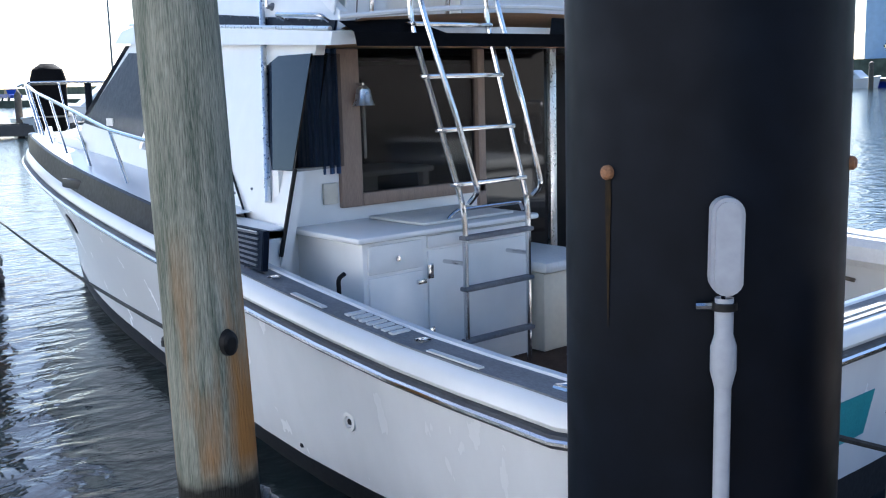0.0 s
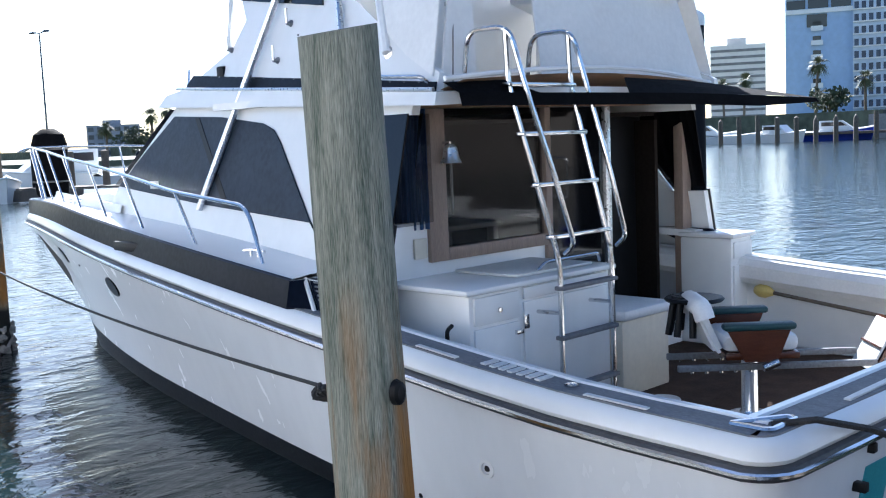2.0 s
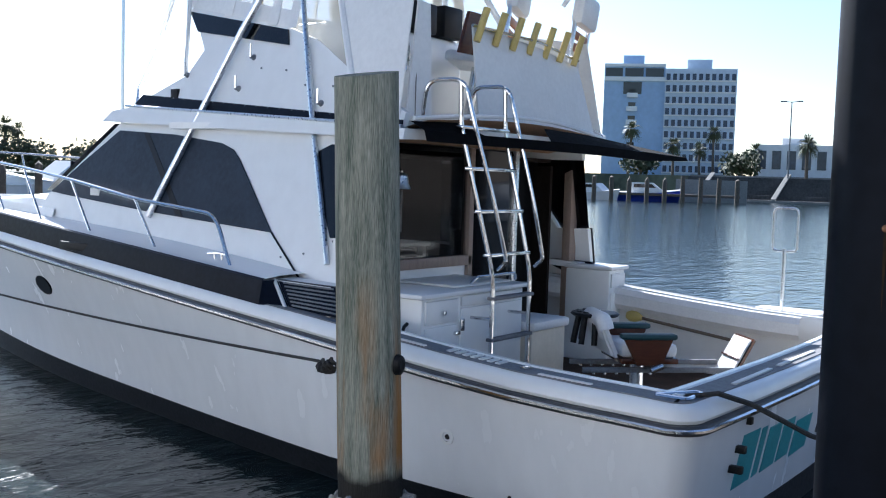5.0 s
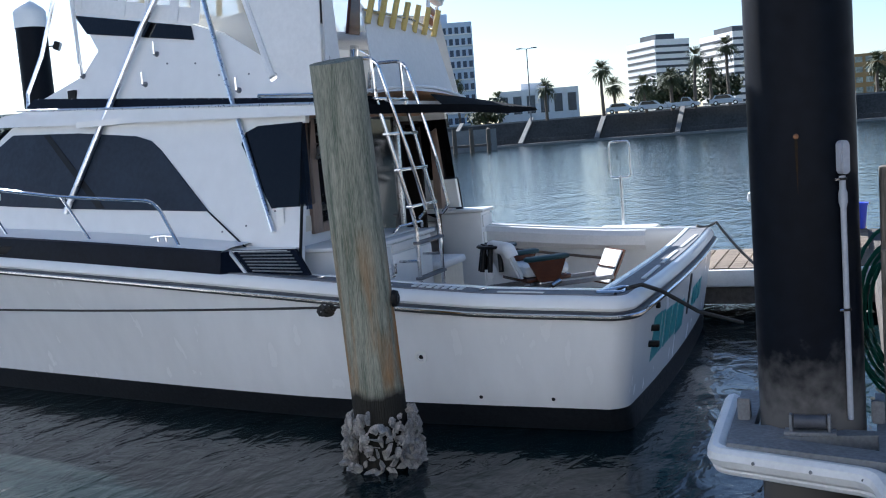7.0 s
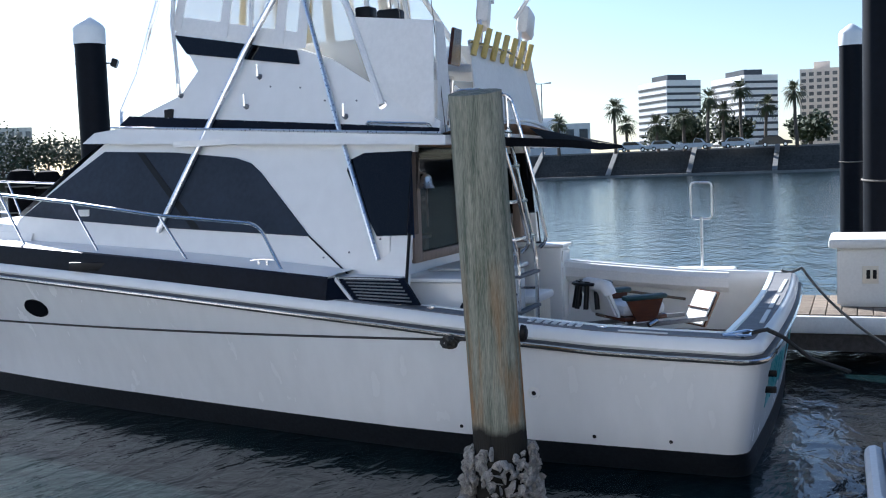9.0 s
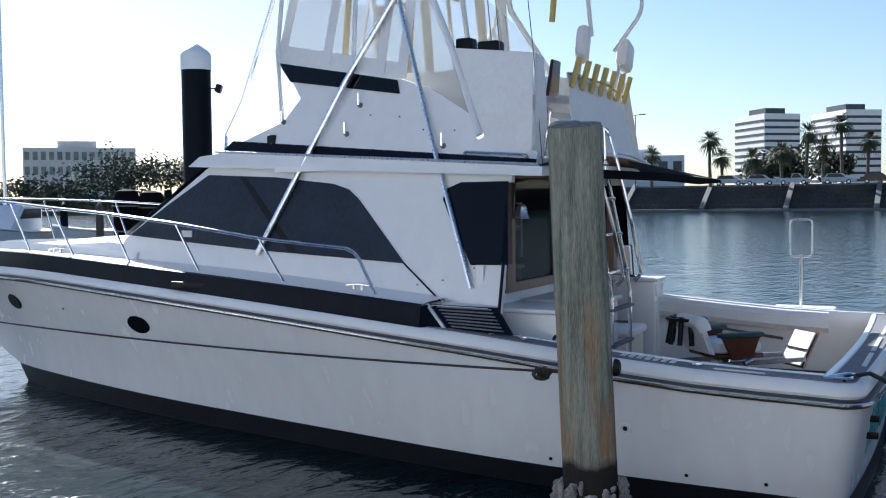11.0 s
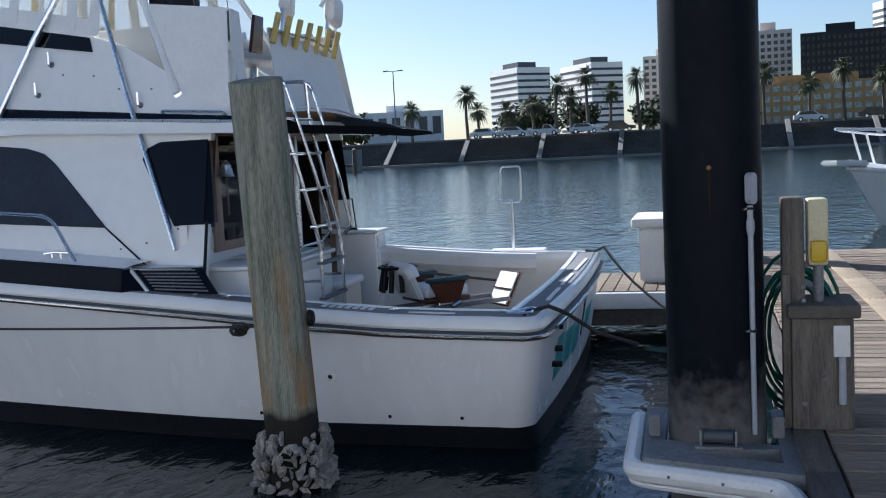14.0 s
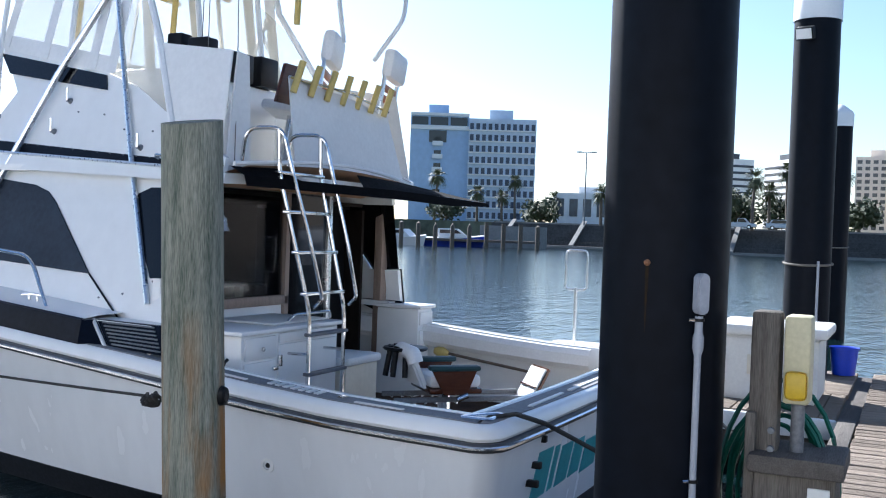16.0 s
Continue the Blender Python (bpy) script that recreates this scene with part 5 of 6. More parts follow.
for f in (0.25, 0.6, 0.9):
    part("bumper_screw", lathe((-3.36 - 0.24 * f - 0.05, -0.65 - 0.71 * f, DZ - 0.09), [(0, 0.006), (0.008, 0.005), (0.009, -0.004)], 8, tilt=Matrix.Rotation(radians(-90), 4, "Y")), M_GALV, gus)
part("roller", tube([(-3.18, -1.135, DZ + 0.03), (-3.18, -0.995, DZ + 0.03)], 0.032, n=14), M_ROLLER, gus, "dark grey guide roller")
part("roller_base", box((-3.22, -1.18, DZ - 0.03), (-3.14, -0.95, DZ - 0.012), 0.003), M_GALV, gus)
for yy in (-1.15, -0.98):
    part("roller_bracket", box((-3.205, yy - 0.007, DZ - 0.02), (-3.155, yy + 0.007, DZ + 0.065), 0.004), M_GALV, gus)
for x, y in ((-2.93, -0.745), (-2.93, -1.365)):
    part("guide_block", slab([(x - 0.05, y - 0.03, t1), (x + 0.05, y - 0.03, t1), (x + 0.05, y - 0.03, t1 + 0.04), (x - 0.02, y - 0.03, t1 + 0.11), (x - 0.05, y - 0.03, t1 + 0.11)], (0, 0.06, 0), bevel=0.005), M_GALV, gus)

# shore power post with its hose
post = thing("power_post", (-2.75, -1.5, DZ), "weathered timber power post with an aged yellow socket box", "power post")
part("upright", box((-2.86, -1.515, DZ), (-2.74, -1.405, 1.67), 0.014), M_POST, post)
part("casing", box((-2.92, -1.74, DZ), (-2.62, -1.44, 1.06), 0.012), M_POST, post, "boxed timber casing")
part("casing_top", box((-2.96, -1.77, 1.06), (-2.58, -1.42, 1.13), 0.012), M_TIMBER, post)
so = part("socket_box", box((-2.88, -1.63, 1.32), (-2.74, -1.53, 1.66), 0.015), M_PEDYEL, post, "aged yellow socket box")
part("socket_cover", box((-2.905, -1.622, 1.34), (-2.88, -1.54, 1.45), 0.02), M_YEL, so, "yellow socket cover")
part("socket_pipe", tube([(-2.81, -1.585, 1.32), (-2.81, -1.585, 1.12)], 0.026, n=12), M_GALV, so)
part("side_board", box((-2.90, -1.44, DZ), (-2.86, -1.40, 1.28), 0.008), M_POST, post)
for yy, zz in ((-1.5, 1.15), (-1.5, 1.22), (-1.6, 0.75), (-1.5, 0.62)):
    part("bolt_head", lathe((-2.925, yy, zz), [(0, 0.008), (0.012, 0.006), (0.014, -0.01)], 8, tilt=Matrix.Rotation(radians(-90), 4, "Y")), M_GALV, post)
part("meter_tube", tube([(-2.935, -1.68, 0.86), (-2.935, -1.68, 0.62)], 0.018, n=10), M_GREYPLASTIC, post)
part("switch_plate", box((-2.93, -1.72, 0.86), (-2.918, -1.64, 1.02), 0.004), M_FIBER, post)
hose = thing("garden_hose", (-2.65, -1.3, DZ), "coiled green garden hose hanging on the power post", "hose")
rng = random.Random(7)
for k in range(6):
    cx, cy, cz, rr = -2.69 + 0.02 * k, -1.47 + rng.uniform(-0.05, 0.05), 0.93 + rng.uniform(-0.05, 0.05), 0.27 + rng.uniform(-0.05, 0.05)
    bm = tube([(cx + 0.05 * math.sin(a), cy + rr * 0.75 * math.cos(a), cz + rr * 1.35 * math.sin(a)) for a in [j * math.tau / 24 for j in range(24)]], 0.011, n=6, closed=True)
    part("loop", bm, M_HOSE, hose)

# dock box, steps and bucket on the far side
dbx = thing("dock_box", (3.2, -0.6, DZ), "grey white fibreglass dock box with a number", "dock box")
part("body", slab([(2.78, -1.22, DZ), (3.62, -1.22, DZ), (3.62, -0.36, DZ), (2.78, -0.36, DZ)], (0, 0, 0.6), bevel=0.03), M_FIBER, dbx)
part("lid", box((2.70, -1.30, DZ + 0.6), (3.70, -0.28, DZ + 0.7), 0.03), M_FIBER, dbx)
stp = thing("dock_steps", (2.45, 1.0, DZ), "white moulded dock steps with a looped handrail", "dock steps")
part("body", box((2.2, 0.62, DZ), (2.75, 1.25, 0.9), 0.03), M_FIBER, stp)
part("handrail", tube([(2.3, 0.92, 0.9), (2.3, 0.92, 1.45)], 0.015), M_ALU, stp)
part("rail_loop", tube(bend([(2.3, 0.92, 1.43), (2.3, 0.815, 1.43), (2.3, 0.815, 1.80), (2.3, 1.025, 1.80), (2.3, 1.025, 1.43), (2.3, 0.92, 1.43)], 0.045), 0.010), M_ALU, stp)
bk = thing("bucket", (5.3, -1.29, DZ), "blue plastic bucket on the dock planks", "bucket")
part("pail", lathe((5.3, -1.29, DZ), [(0, 0.01), (0.12, 0.01), (0.15, 0.3), (0.165, 0.3), (0.165, 0.32), (0.14, 0.31), (0.11, 0.03), (0, 0.03)], 20), M_BLUE, bk)
def floodlight(pile, x, y, z, dx, dy):
    d = Vector((dx, dy, 0)).normalized()
    o = Vector((x, y, z))
    part("lamp_arm", tube([o + d * 0.24, o + d * 0.34, o + d * 0.34 + Vector((0, 0, 0.06))], 0.014), M_BLACK, pile)
    turn = Matrix.Translation(o + d * 0.38) @ Matrix.Rotation(math.atan2(d.y, d.x), 4, "Z") @ Matrix.Rotation(radians(20), 4, "Y")
    shell, glass = box((-0.05, -0.10, -0.07), (0.05, 0.10, 0.07), 0.015), box((0.05, -0.085, -0.055), (0.056, 0.085, 0.055))
    for bm in (shell, glass):
        bmesh.ops.transform(bm, matrix=turn, verts=bm.verts)
    part("lamp_lens", glass, M_CAP, part("lamp_head", shell, M_BLACK, pile, "small floodlight"), smooth=False)


def rope_ring(pile, x, y, z, r):
    part("rope_ring", tube([(x + r * math.cos(a), y + r * math.sin(a), z + 0.02 * math.cos(a)) for a in [k * math.tau / 28 for k in range(28)]], 0.014, n=6, closed=True), M_ROPE, pile, "rope ring round the pile")


east_pile = sleeve_pile(5.25, -0.87, 4.56, 0.25)
floodlight(east_pile, 5.25, -0.87, 4.25, -1, 0.25)
rope_ring(east_pile, 5.25, -0.87, 1.72, 0.262)
part("conduit", tube([(5.02, -1.0, 0.45), (5.02, -1.0, 1.75)], 0.016, n=10), M_GREYPLASTIC, east_pile, "grey plastic conduit")
far_pile = sleeve_pile(15.7, -0.45, 4.5, 0.25)
rope_ring(far_pile, 15.7, -0.45, 1.9, 0.262)
bow_pile = sleeve_pile(5.6, 11.38, 4.45, 0.25)
floodlight(bow_pile, 5.6, 11.38, 4.02, 0.55, -0.83)
sleeve_pile(18.95, 13.17, 4.83, 0.265)

# second mooring pile off the bow
pile2, bm = timber_pile((-1.22, 9.15), 2.42, 0.165, (0.0, 0.0))
part("shaft", bm, M_PILE_FOOT, pile2)
rng = random.Random(9)
bm = bmesh.new()
for k in range(150):
    a, z, e = rng.random() * math.tau, rng.uniform(-0.1, 0.3), rng.uniform(0.03, 0.06)
    bmesh.ops.create_icosphere(bm, subdivisions=1, radius=1, matrix=Matrix.Translation((-1.22 + 0.19 * math.cos(a), 9.15 + 0.19 * math.sin(a), z)) @ Euler((rng.random() * 6, rng.random() * 6, 0)).to_matrix().to_4x4() @ Matrix.Diagonal((e, e * 0.7, e * 0.35, 1)))
tagged(part("oyster_growth", bm, M_OYSTER, pile2, "clump of grey oyster shells", smooth=False), kind="stuff")
# number plate of the dock box: black figures
for x, z, w, h in ((2.775, 0, 0, 0),):
    plate = part("number_plate", box((2.765, -0.75, 0.72), (2.779, -0.60, 0.90), 0.004), M_CREAM, dbx, "pale plate with dark marks")
    for y in (-0.715, -0.655):
        part("mark", box((2.760, y - 0.018, 0.77), (2.766, y + 0.018, 0.86)), M_BLACK, plate, smooth=False)
for y0, y1, mm in ((-4.75, -3.50, M_GEL), ):
    b2 = thing("white_dock_locker", (5.3, -4.1, DZ), "large white dock locker with a flat lid", "dock locker")
    part("body", box((5.05, y0, DZ), (5.6, y1, 1.1), 0.02), mm, b2)
    part("top", box((4.98, y0 - 0.05, 1.1), (5.66, y1 + 0.05, 1.16), 0.012), M_FIBER, b2)
b3 = thing("dock_box", (2.3, -3.9, DZ), "white fibreglass dock box on the planks", "dock box")
part("body", slab([(2.0, -4.4, DZ), (2.7, -4.4, DZ), (2.7, -3.5, DZ), (2.0, -3.5, DZ)], (0, 0, 0.58), bevel=0.03), M_FIBER, b3)
part("lid", box((1.95, -4.45, DZ + 0.58), (2.75, -3.44, DZ + 0.70), 0.035), M_FIBER, b3)

# planks of the main dock, laid across it; the strip lies on top
rng = random.Random(11)
pm = {}
for k in range(6):
    bmk = box((-0.069, -1.80, -0.045 + 0), (0.069, 1.80, 0.0), 0.004, seg=1)
    for v in bmk.verts:
        v.co.z += rng.uniform(-0.0015, 0.0015)
    me = bpy.data.meshes.new("plank")
    bmk.to_mesh(me)
    bmk.free()
    me.materials.append(M_PLANK)
    pm[k] = me
x = 5.62
while x > -12.4:
    o = new("plank", pm[rng.randrange(6)])
    o.parent = dock
    o.location = (x, -3.40 + 3.0 + rng.uniform(-0.006, 0.006) - 0.0, DZ + rng.uniform(-0.002, 0.002))
    o.rotation_euler = (0, 0, rng.uniform(-0.003, 0.003))
    x -= 0.145
for k in range(13):
    x1 = 5.6 - k * 1.4
    part("pale_strip", box((x1 - 1.39, -2.62, DZ + 0.004), (x1, -2.40, DZ + 0.018), 0.003), M_STRIP, dock)
    for j in range(3):
        part("screw", lathe((x1 - 0.06, -2.45 - j * 0.05, DZ + 0.018), [(0, 0.002), (0.009, 0.002), (0.01, 0)], 8), M_BLACK, dock)
    part("pale_strip", box((x1 - 1.39, -4.55, DZ + 0.004), (x1, -4.33, DZ + 0.018), 0.003), M_STRIP, dock)
for k in range(13):
    part("plank", box((3.72 + k * 0.149, -1.43, DZ - 0.045), (3.86 + k * 0.149, -1.10, DZ), 0.004, seg=1), M_PLANK, dock, smooth=False)
for fd, x0, x1, y0, y1 in ((finger, 2.2, 3.7, -1.42, 8.0), (finger2, -9.4, -7.6, -1.42, 8.0)):
    y = y0 + 0.07
    while y < y1:
        part("plank", box((x0, y - 0.068, DZ - 0.045), (x1, y + 0.068, DZ), 0.004, seg=1), M_PLANK, fd, smooth=False)
        y += 0.145

# ---------------------------------------------------------------- far shore
EYE0 = Vector((-7.5, -1.3, 0))


def far(az, d, z=0.0):
    a = radians(az)
    return Vector((EYE0.x + d * math.sin(a), EYE0.y + d * math.cos(a), z))


LAND_Z = 3.9
shore = solo("ground", box((152, -400, -1), (2500, 900, LAND_Z - 0.15)), M_LAND, "flat waterfront land behind the seawall", "ground", kind="structure", smooth=False)
wall = thing("seawall", (145, 0, 0), "dark stepped concrete seawall with pale ribs", "seawall", kind="structure")
for k in range(6):
    part("step", box((145 + k * 1.1, -120, -0.6), (146.4 + k * 1.1, 62, 0.35 + k * 0.66)), M_CONC, wall, smooth=False)
part("toe", box((143.8, -120, -0.6), (145, 62, 0.3)), M_CONC_LT, wall, smooth=False)
part("cap", box((151.4, -120, LAND_Z - 0.3), (152.2, 62, LAND_Z)), M_CONC_LT, wall, smooth=False)
for k in range(15):
    y = 58 - k * 12.0
    part("rib", slab([(144.6, y, 0.2), (144.6, y + 0.7, 0.2), (151.6, y + 0.7, 4.05), (151.6, y, 4.05)], (0, 0, 0.3)), M_CONC_LT, wall, smooth=False)


def tower(name, az0, az1, el, d, depth, col, rows, cols, label, style="grid", dark=(0.06, 0.08, 0.11), base_z=None, turn=0.0, fill=0.6, slabs=False):
    """A building whose front spans the azimuths az0 to az1 at the distance d, up to the elevation el in degrees."""
    base = LAND_Z - 0.3 if base_z is None else base_z
    a, b = far(az0, d, base), far(az1, d / math.cos(radians(turn)) if turn else d, base)
    top = 1.95 + d * math.tan(radians(el))
    u = (b - a)
    w = u.length
    u.normalize()
    v = Vector((-u.y, u.x, 0))
    if v.dot(a - EYE0) < 0:
        v = -v
    h = top - base
    t = thing(name, a + u * w / 2 + v * depth / 2, label, "building", "far buildings")
    mw = mat(name + " wall", col, 0.85, var=0.08, scale=0.12)
    mg = mat(name + " windows", dark, 0.25, var=0.35, scale=0.4)
    def corner(x, y, z):
        return a + u * x + v * y + Vector((0, 0, z))
    part("wall", slab([corner(0, 0, 0), corner(w, 0, 0), corner(w, depth, 0), corner(0, depth, 0)], (0, 0, h)), mw, t, smooth=False)
    part("roof", slab([corner(w * 0.3, depth * 0.2, h), corner(w * 0.65, depth * 0.2, h), corner(w * 0.65, depth * 0.7, h), corner(w * 0.3, depth * 0.7, h)], (0, 0, h * 0.06 + 1)), mw, t, smooth=False)
    fh = h * 0.94 / rows
    for r in range(rows):
        z0 = h * 0.03 + r * fh + fh * 0.3
        if style == "band":
            part("window_band", slab([corner(w * 0.01, -0.12, z0), corner(w * 0.99, -0.12, z0), corner(w * 0.99, -0.12, z0 + fh * 0.4), corner(w * 0.01, -0.12, z0 + fh * 0.4)], v * 0.3), mg, t, smooth=False)
            part("window_band", slab([corner(-0.12, depth * 0.02, z0), corner(-0.12, depth * 0.98, z0), corner(-0.12, depth * 0.98, z0 + fh * 0.4), corner(-0.12, depth * 0.02, z0 + fh * 0.4)], u * 0.3), mg, t, smooth=False)
        elif style == "grid":
            if slabs:
                part("balcony_slab", slab([corner(0, -0.5, z0 - fh * 0.12), corner(w, -0.5, z0 - fh * 0.12), corner(w, -0.5, z0 - fh * 0.02), corner(0, -0.5, z0 - fh * 0.02)], v * 0.5), M_CAP, t, smooth=False)
            for c in range(cols):
                x0 = w * (c + 0.5 - fill / 2) / cols
                x1 = w * (c + 0.5 + fill / 2) / cols
                part("window", slab([corner(x0, -0.12, z0), corner(x1, -0.12, z0), corner(x1, -0.12, z0 + fh * 0.55), corner(x0, -0.12, z0 + fh * 0.55)], v * 0.3), mg, t, smooth=False)
    return t


def corner_tower(name, az0, azc, az1, el, d, col, rows, label, dark=(0.06, 0.07, 0.09), band=0.36):
    """A tower that stands corner-on: its lit flank runs back from the corner azc to az0, its front to az1."""
    base = LAND_Z - 0.3
    h = 1.95 + d * math.tan(radians(el)) - base
    c = far(azc, d, base)
    def run(az, off):
        line = radians(azc + off)
        r, q = Vector((math.sin(line), math.cos(line), 0)), radians(az)
        e, n = Vector((math.sin(q), math.cos(q), 0)), EYE0 - c
        k = (n.x * e.y - n.y * e.x) / (r.x * e.y - r.y * e.x)
        return c + r * k
    left, right = run(az0, -30), run(az1, 60)
    t = thing(name, c, label, "building", "far buildings")
    mw, mg = mat(name + " wall", col, 0.85, var=0.06, scale=0.12), mat(name + " windows", dark, 0.3, var=0.35, scale=0.4)
    part("wall", slab([c, right, right + left - c, left], (0, 0, h)), mw, t, smooth=False)
    mid, up = (left + right) / 2, Vector((0, 0, h))
    part("roof", slab([p.lerp(mid, 0.45) + up for p in (c, right, right + left - c, left)], (0, 0, h * 0.05 + 0.8)), mg, t, "dark roof plant room", smooth=False)
    fh = h * 0.95 / rows
    for p, q in ((c, left), (c, right)):
        n = (q - p).cross(Vector((0, 0, 1))).normalized()
        n = n if n.dot(EYE0 - p) > 0 else -n
        for r in range(rows):
            z0 = Vector((0, 0, fh * (r + 0.35)))
            z1 = z0 + Vector((0, 0, fh * band))
            part("window_band", slab([p.lerp(q, 0.01) + z0 + n * 0.1, p.lerp(q, 0.99) + z0 + n * 0.1, p.lerp(q, 0.99) + z1 + n * 0.1, p.lerp(q, 0.01) + z1 + n * 0.1], n * -0.2), mg, t, smooth=False)
    return t


def hotel_details(t, az0, az1, el, d):
    """Top gallery, a dark plate for the shade of a recess, and a column of small balconies on the end wall."""
    a, b = far(az0, d, 0), far(az1, d, 0)
    top = 1.95 + d * math.tan(radians(el))
    n = (EYE0 - a).normalized()
    def q(f, z, out):
        return a.lerp(b, f) + n * out + Vector((0, 0, z))
    def plate(name, f0, f1, z0, z1, out, mt):
        part(name, slab([q(f0, z0, out), q(f1, z0, out), q(f1, z1, out), q(f0, z1, out)], n * -0.5), mt, t, smooth=False)
    for f0, f1 in ((0.02, 0.30), (0.34, 0.64), (0.68, 0.97)):
        plate("gallery_window", f0, f1, top - 2.6, top - 0.8, 0.15, M_CARDARK)
    plate("gallery_rail", 0.0, 1.0, top - 3.6, top - 2.7, 0.5, M_CAP)
    plate("gallery_roof", 0.0, 1.0, top - 0.5, top + 0.1, 0.7, M_CAP)
    # flat dark plate on the wall, painted shade of a recess not modelled
    plate("recess_shade", 0.32, 0.62, top - 6.4, top - 3.8, 0.12, M_CARDARK)
    for k in range(6):
        z = top - 7.2 - k * 2.9
        plate("balcony", 0.38, 0.56, z, z + 1.0, 0.9, M_CAP)
        plate("balcony_door", 0.41, 0.53, z + 1.0, z + 1.9, 0.12, M_CARDARK)


wing = tower("blue_hotel_wing", 63.4, 66.65, 6.5, 230, 22, (0.42, 0.55, 0.74), 9, 1, "pale blue plain end wall of the hotel with small balconies", "plain")
hotel_details(wing, 63.4, 66.65, 6.5, 230)
tower("blue_hotel", 66.65, 70.4, 6.3, 229, 20, (0.60, 0.68, 0.78), 9, 11, "pale blue high-rise hotel with a window grid", "grid", (0.035, 0.06, 0.12), slabs=True)
corner_tower("office_tower", 78.75, 80.25, 82.05, 4.45, 330, (0.90, 0.88, 0.85), 11, "white office tower with dark window bands")
corner_tower("office_tower_wide", 82.6, 84.3, 86.0, 4.5, 330, (0.90, 0.88, 0.85), 11, "second white office tower with dark window bands")
tower("cream_tower", 87.1, 89.4, 4.6, 360, 30, (0.84, 0.74, 0.63), 12, 6, "cream stone office tower with small windows", "grid", (0.2, 0.19, 0.18))
tower("beige_tower", 92.5, 94.8, 5.5, 330, 25, (0.70, 0.61, 0.53), 14, 7, "beige office tower with small windows", "grid", (0.1, 0.1, 0.11))
tower("dark_tower", 95.2, 99.3, 5.2, 300, 25, (0.03, 0.03, 0.035), 12, 16, "dark glass office block", "grid", (0.012, 0.012, 0.016))
corner_tower("grey_tower", 98.7, 99.2, 101.6, 6.5, 350, (0.80, 0.77, 0.74), 18, "grey tower with window bands", (0.10, 0.11, 0.12), 0.42)
tower("motel", 90.2, 102.2, 2.7, 190, 14, (0.40, 0.26, 0.12), 4, 24, "ochre four-storey motel with a window grid", "grid", (0.50, 0.54, 0.48), fill=0.7)
tower("low_white_shop", 71.5, 76.0, 2.35, 200, 20, (0.80, 0.80, 0.80), 1, 6, "low white waterfront building", "grid")
tower("white_lowrise", 40.6, 46.2, 3.0, 300, 20, (0.86, 0.79, 0.70), 4, 14, "pale low-rise hotel behind trees", "grid", (0.34, 0.32, 0.30), base_z=0.5)
tower("pale_tower", 59.5, 62.3, 4.3, 350, 20, (0.78, 0.73, 0.67), 11, 6, "pale apartment tower with balconies", "band", (0.25, 0.24, 0.23))
tower("left_block", 26.0, 28.7, 1.5, 350, 20, (0.25, 0.27, 0.32), 4, 6, "far grey waterfront block", "grid", base_z=0.5)


def palm(at, h, seed):
    rng = random.Random(seed)
    t = thing("palm_tree", at, "tall fan palm with a ragged crown", "palm tree", "waterfront palms")
    top = Vector(at) + Vector((rng.uniform(-0.4, 0.4), rng.uniform(-0.4, 0.4), h))
    part("trunk", tube([at, Vector(at).lerp(top, 0.5) + Vector((0.1, 0.1, 0)), top], 0.28, r1=0.2, n=8), M_TRUNK, t)
    bm = bmesh.new()
    for k in range(70):
        az, el = rng.random() * math.tau, rng.uniform(-1.1, 1.3)
        l = rng.uniform(1.5, 2.6)
        d = Vector((math.cos(az) * math.cos(el), math.sin(az) * math.cos(el), math.sin(el)))
        s = d.cross(Vector((0, 0, 1))).normalized() * 0.16
        mid, end = top + d * l * 0.6, top + d * l + Vector((0, 0, -0.45 * l * rng.uniform(0.4, 1)))
        for j in (-1, 0, 1):
            o = s * j * 2.4
            p0, p1, p2, p3 = top + d * 0.2, mid + o * 0.7 - s * 0.6, end + o * 1.5, mid + o * 0.7 + s * 0.6
            bm.faces.new([bm.verts.new(p) for p in (p0, p1, p2, p3)])
    part("crown", bm, M_FROND, t, smooth=False)
    return t


PALMS = [(77.3, 158, 8.5), (78.0, 170, 6.0), (79.6, 160, 5.2), (81.0, 160, 6.2), (82.2, 158, 9.5), (83.1, 165, 7.5), (84.0, 160, 11.0), (85.2, 162, 8.0), (86.8, 158, 10.0), (91.3, 160, 7.0), (93.3, 158, 12.0), (95.6, 160, 9.0), (97.3, 158, 11.5), (99.2, 160, 9.5), (101.2, 158, 12.5), (64.9, 200, 11), (67.3, 200, 7.5), (68.7, 200, 6.5), (69.4, 210, 11), (71.6, 200, 6.5), (74.2, 165, 6.5), (60.3, 230, 9), (61.3, 230, 10), (103, 158, 11)]
for k, (az, d, h) in enumerate(PALMS):
    palm(far(az, d, LAND_Z - 0.3), h * (0.66 if az > 90 else 0.82), k)


# ---------------------------------------------------------------- left shore, trees, boats, lamps, cars
land2 = solo("ground", box((-300, 150, -1), (151.5, 900, 0.9)), M_LAND, "low far shore behind the marina", "ground", kind="structure", smooth=False)


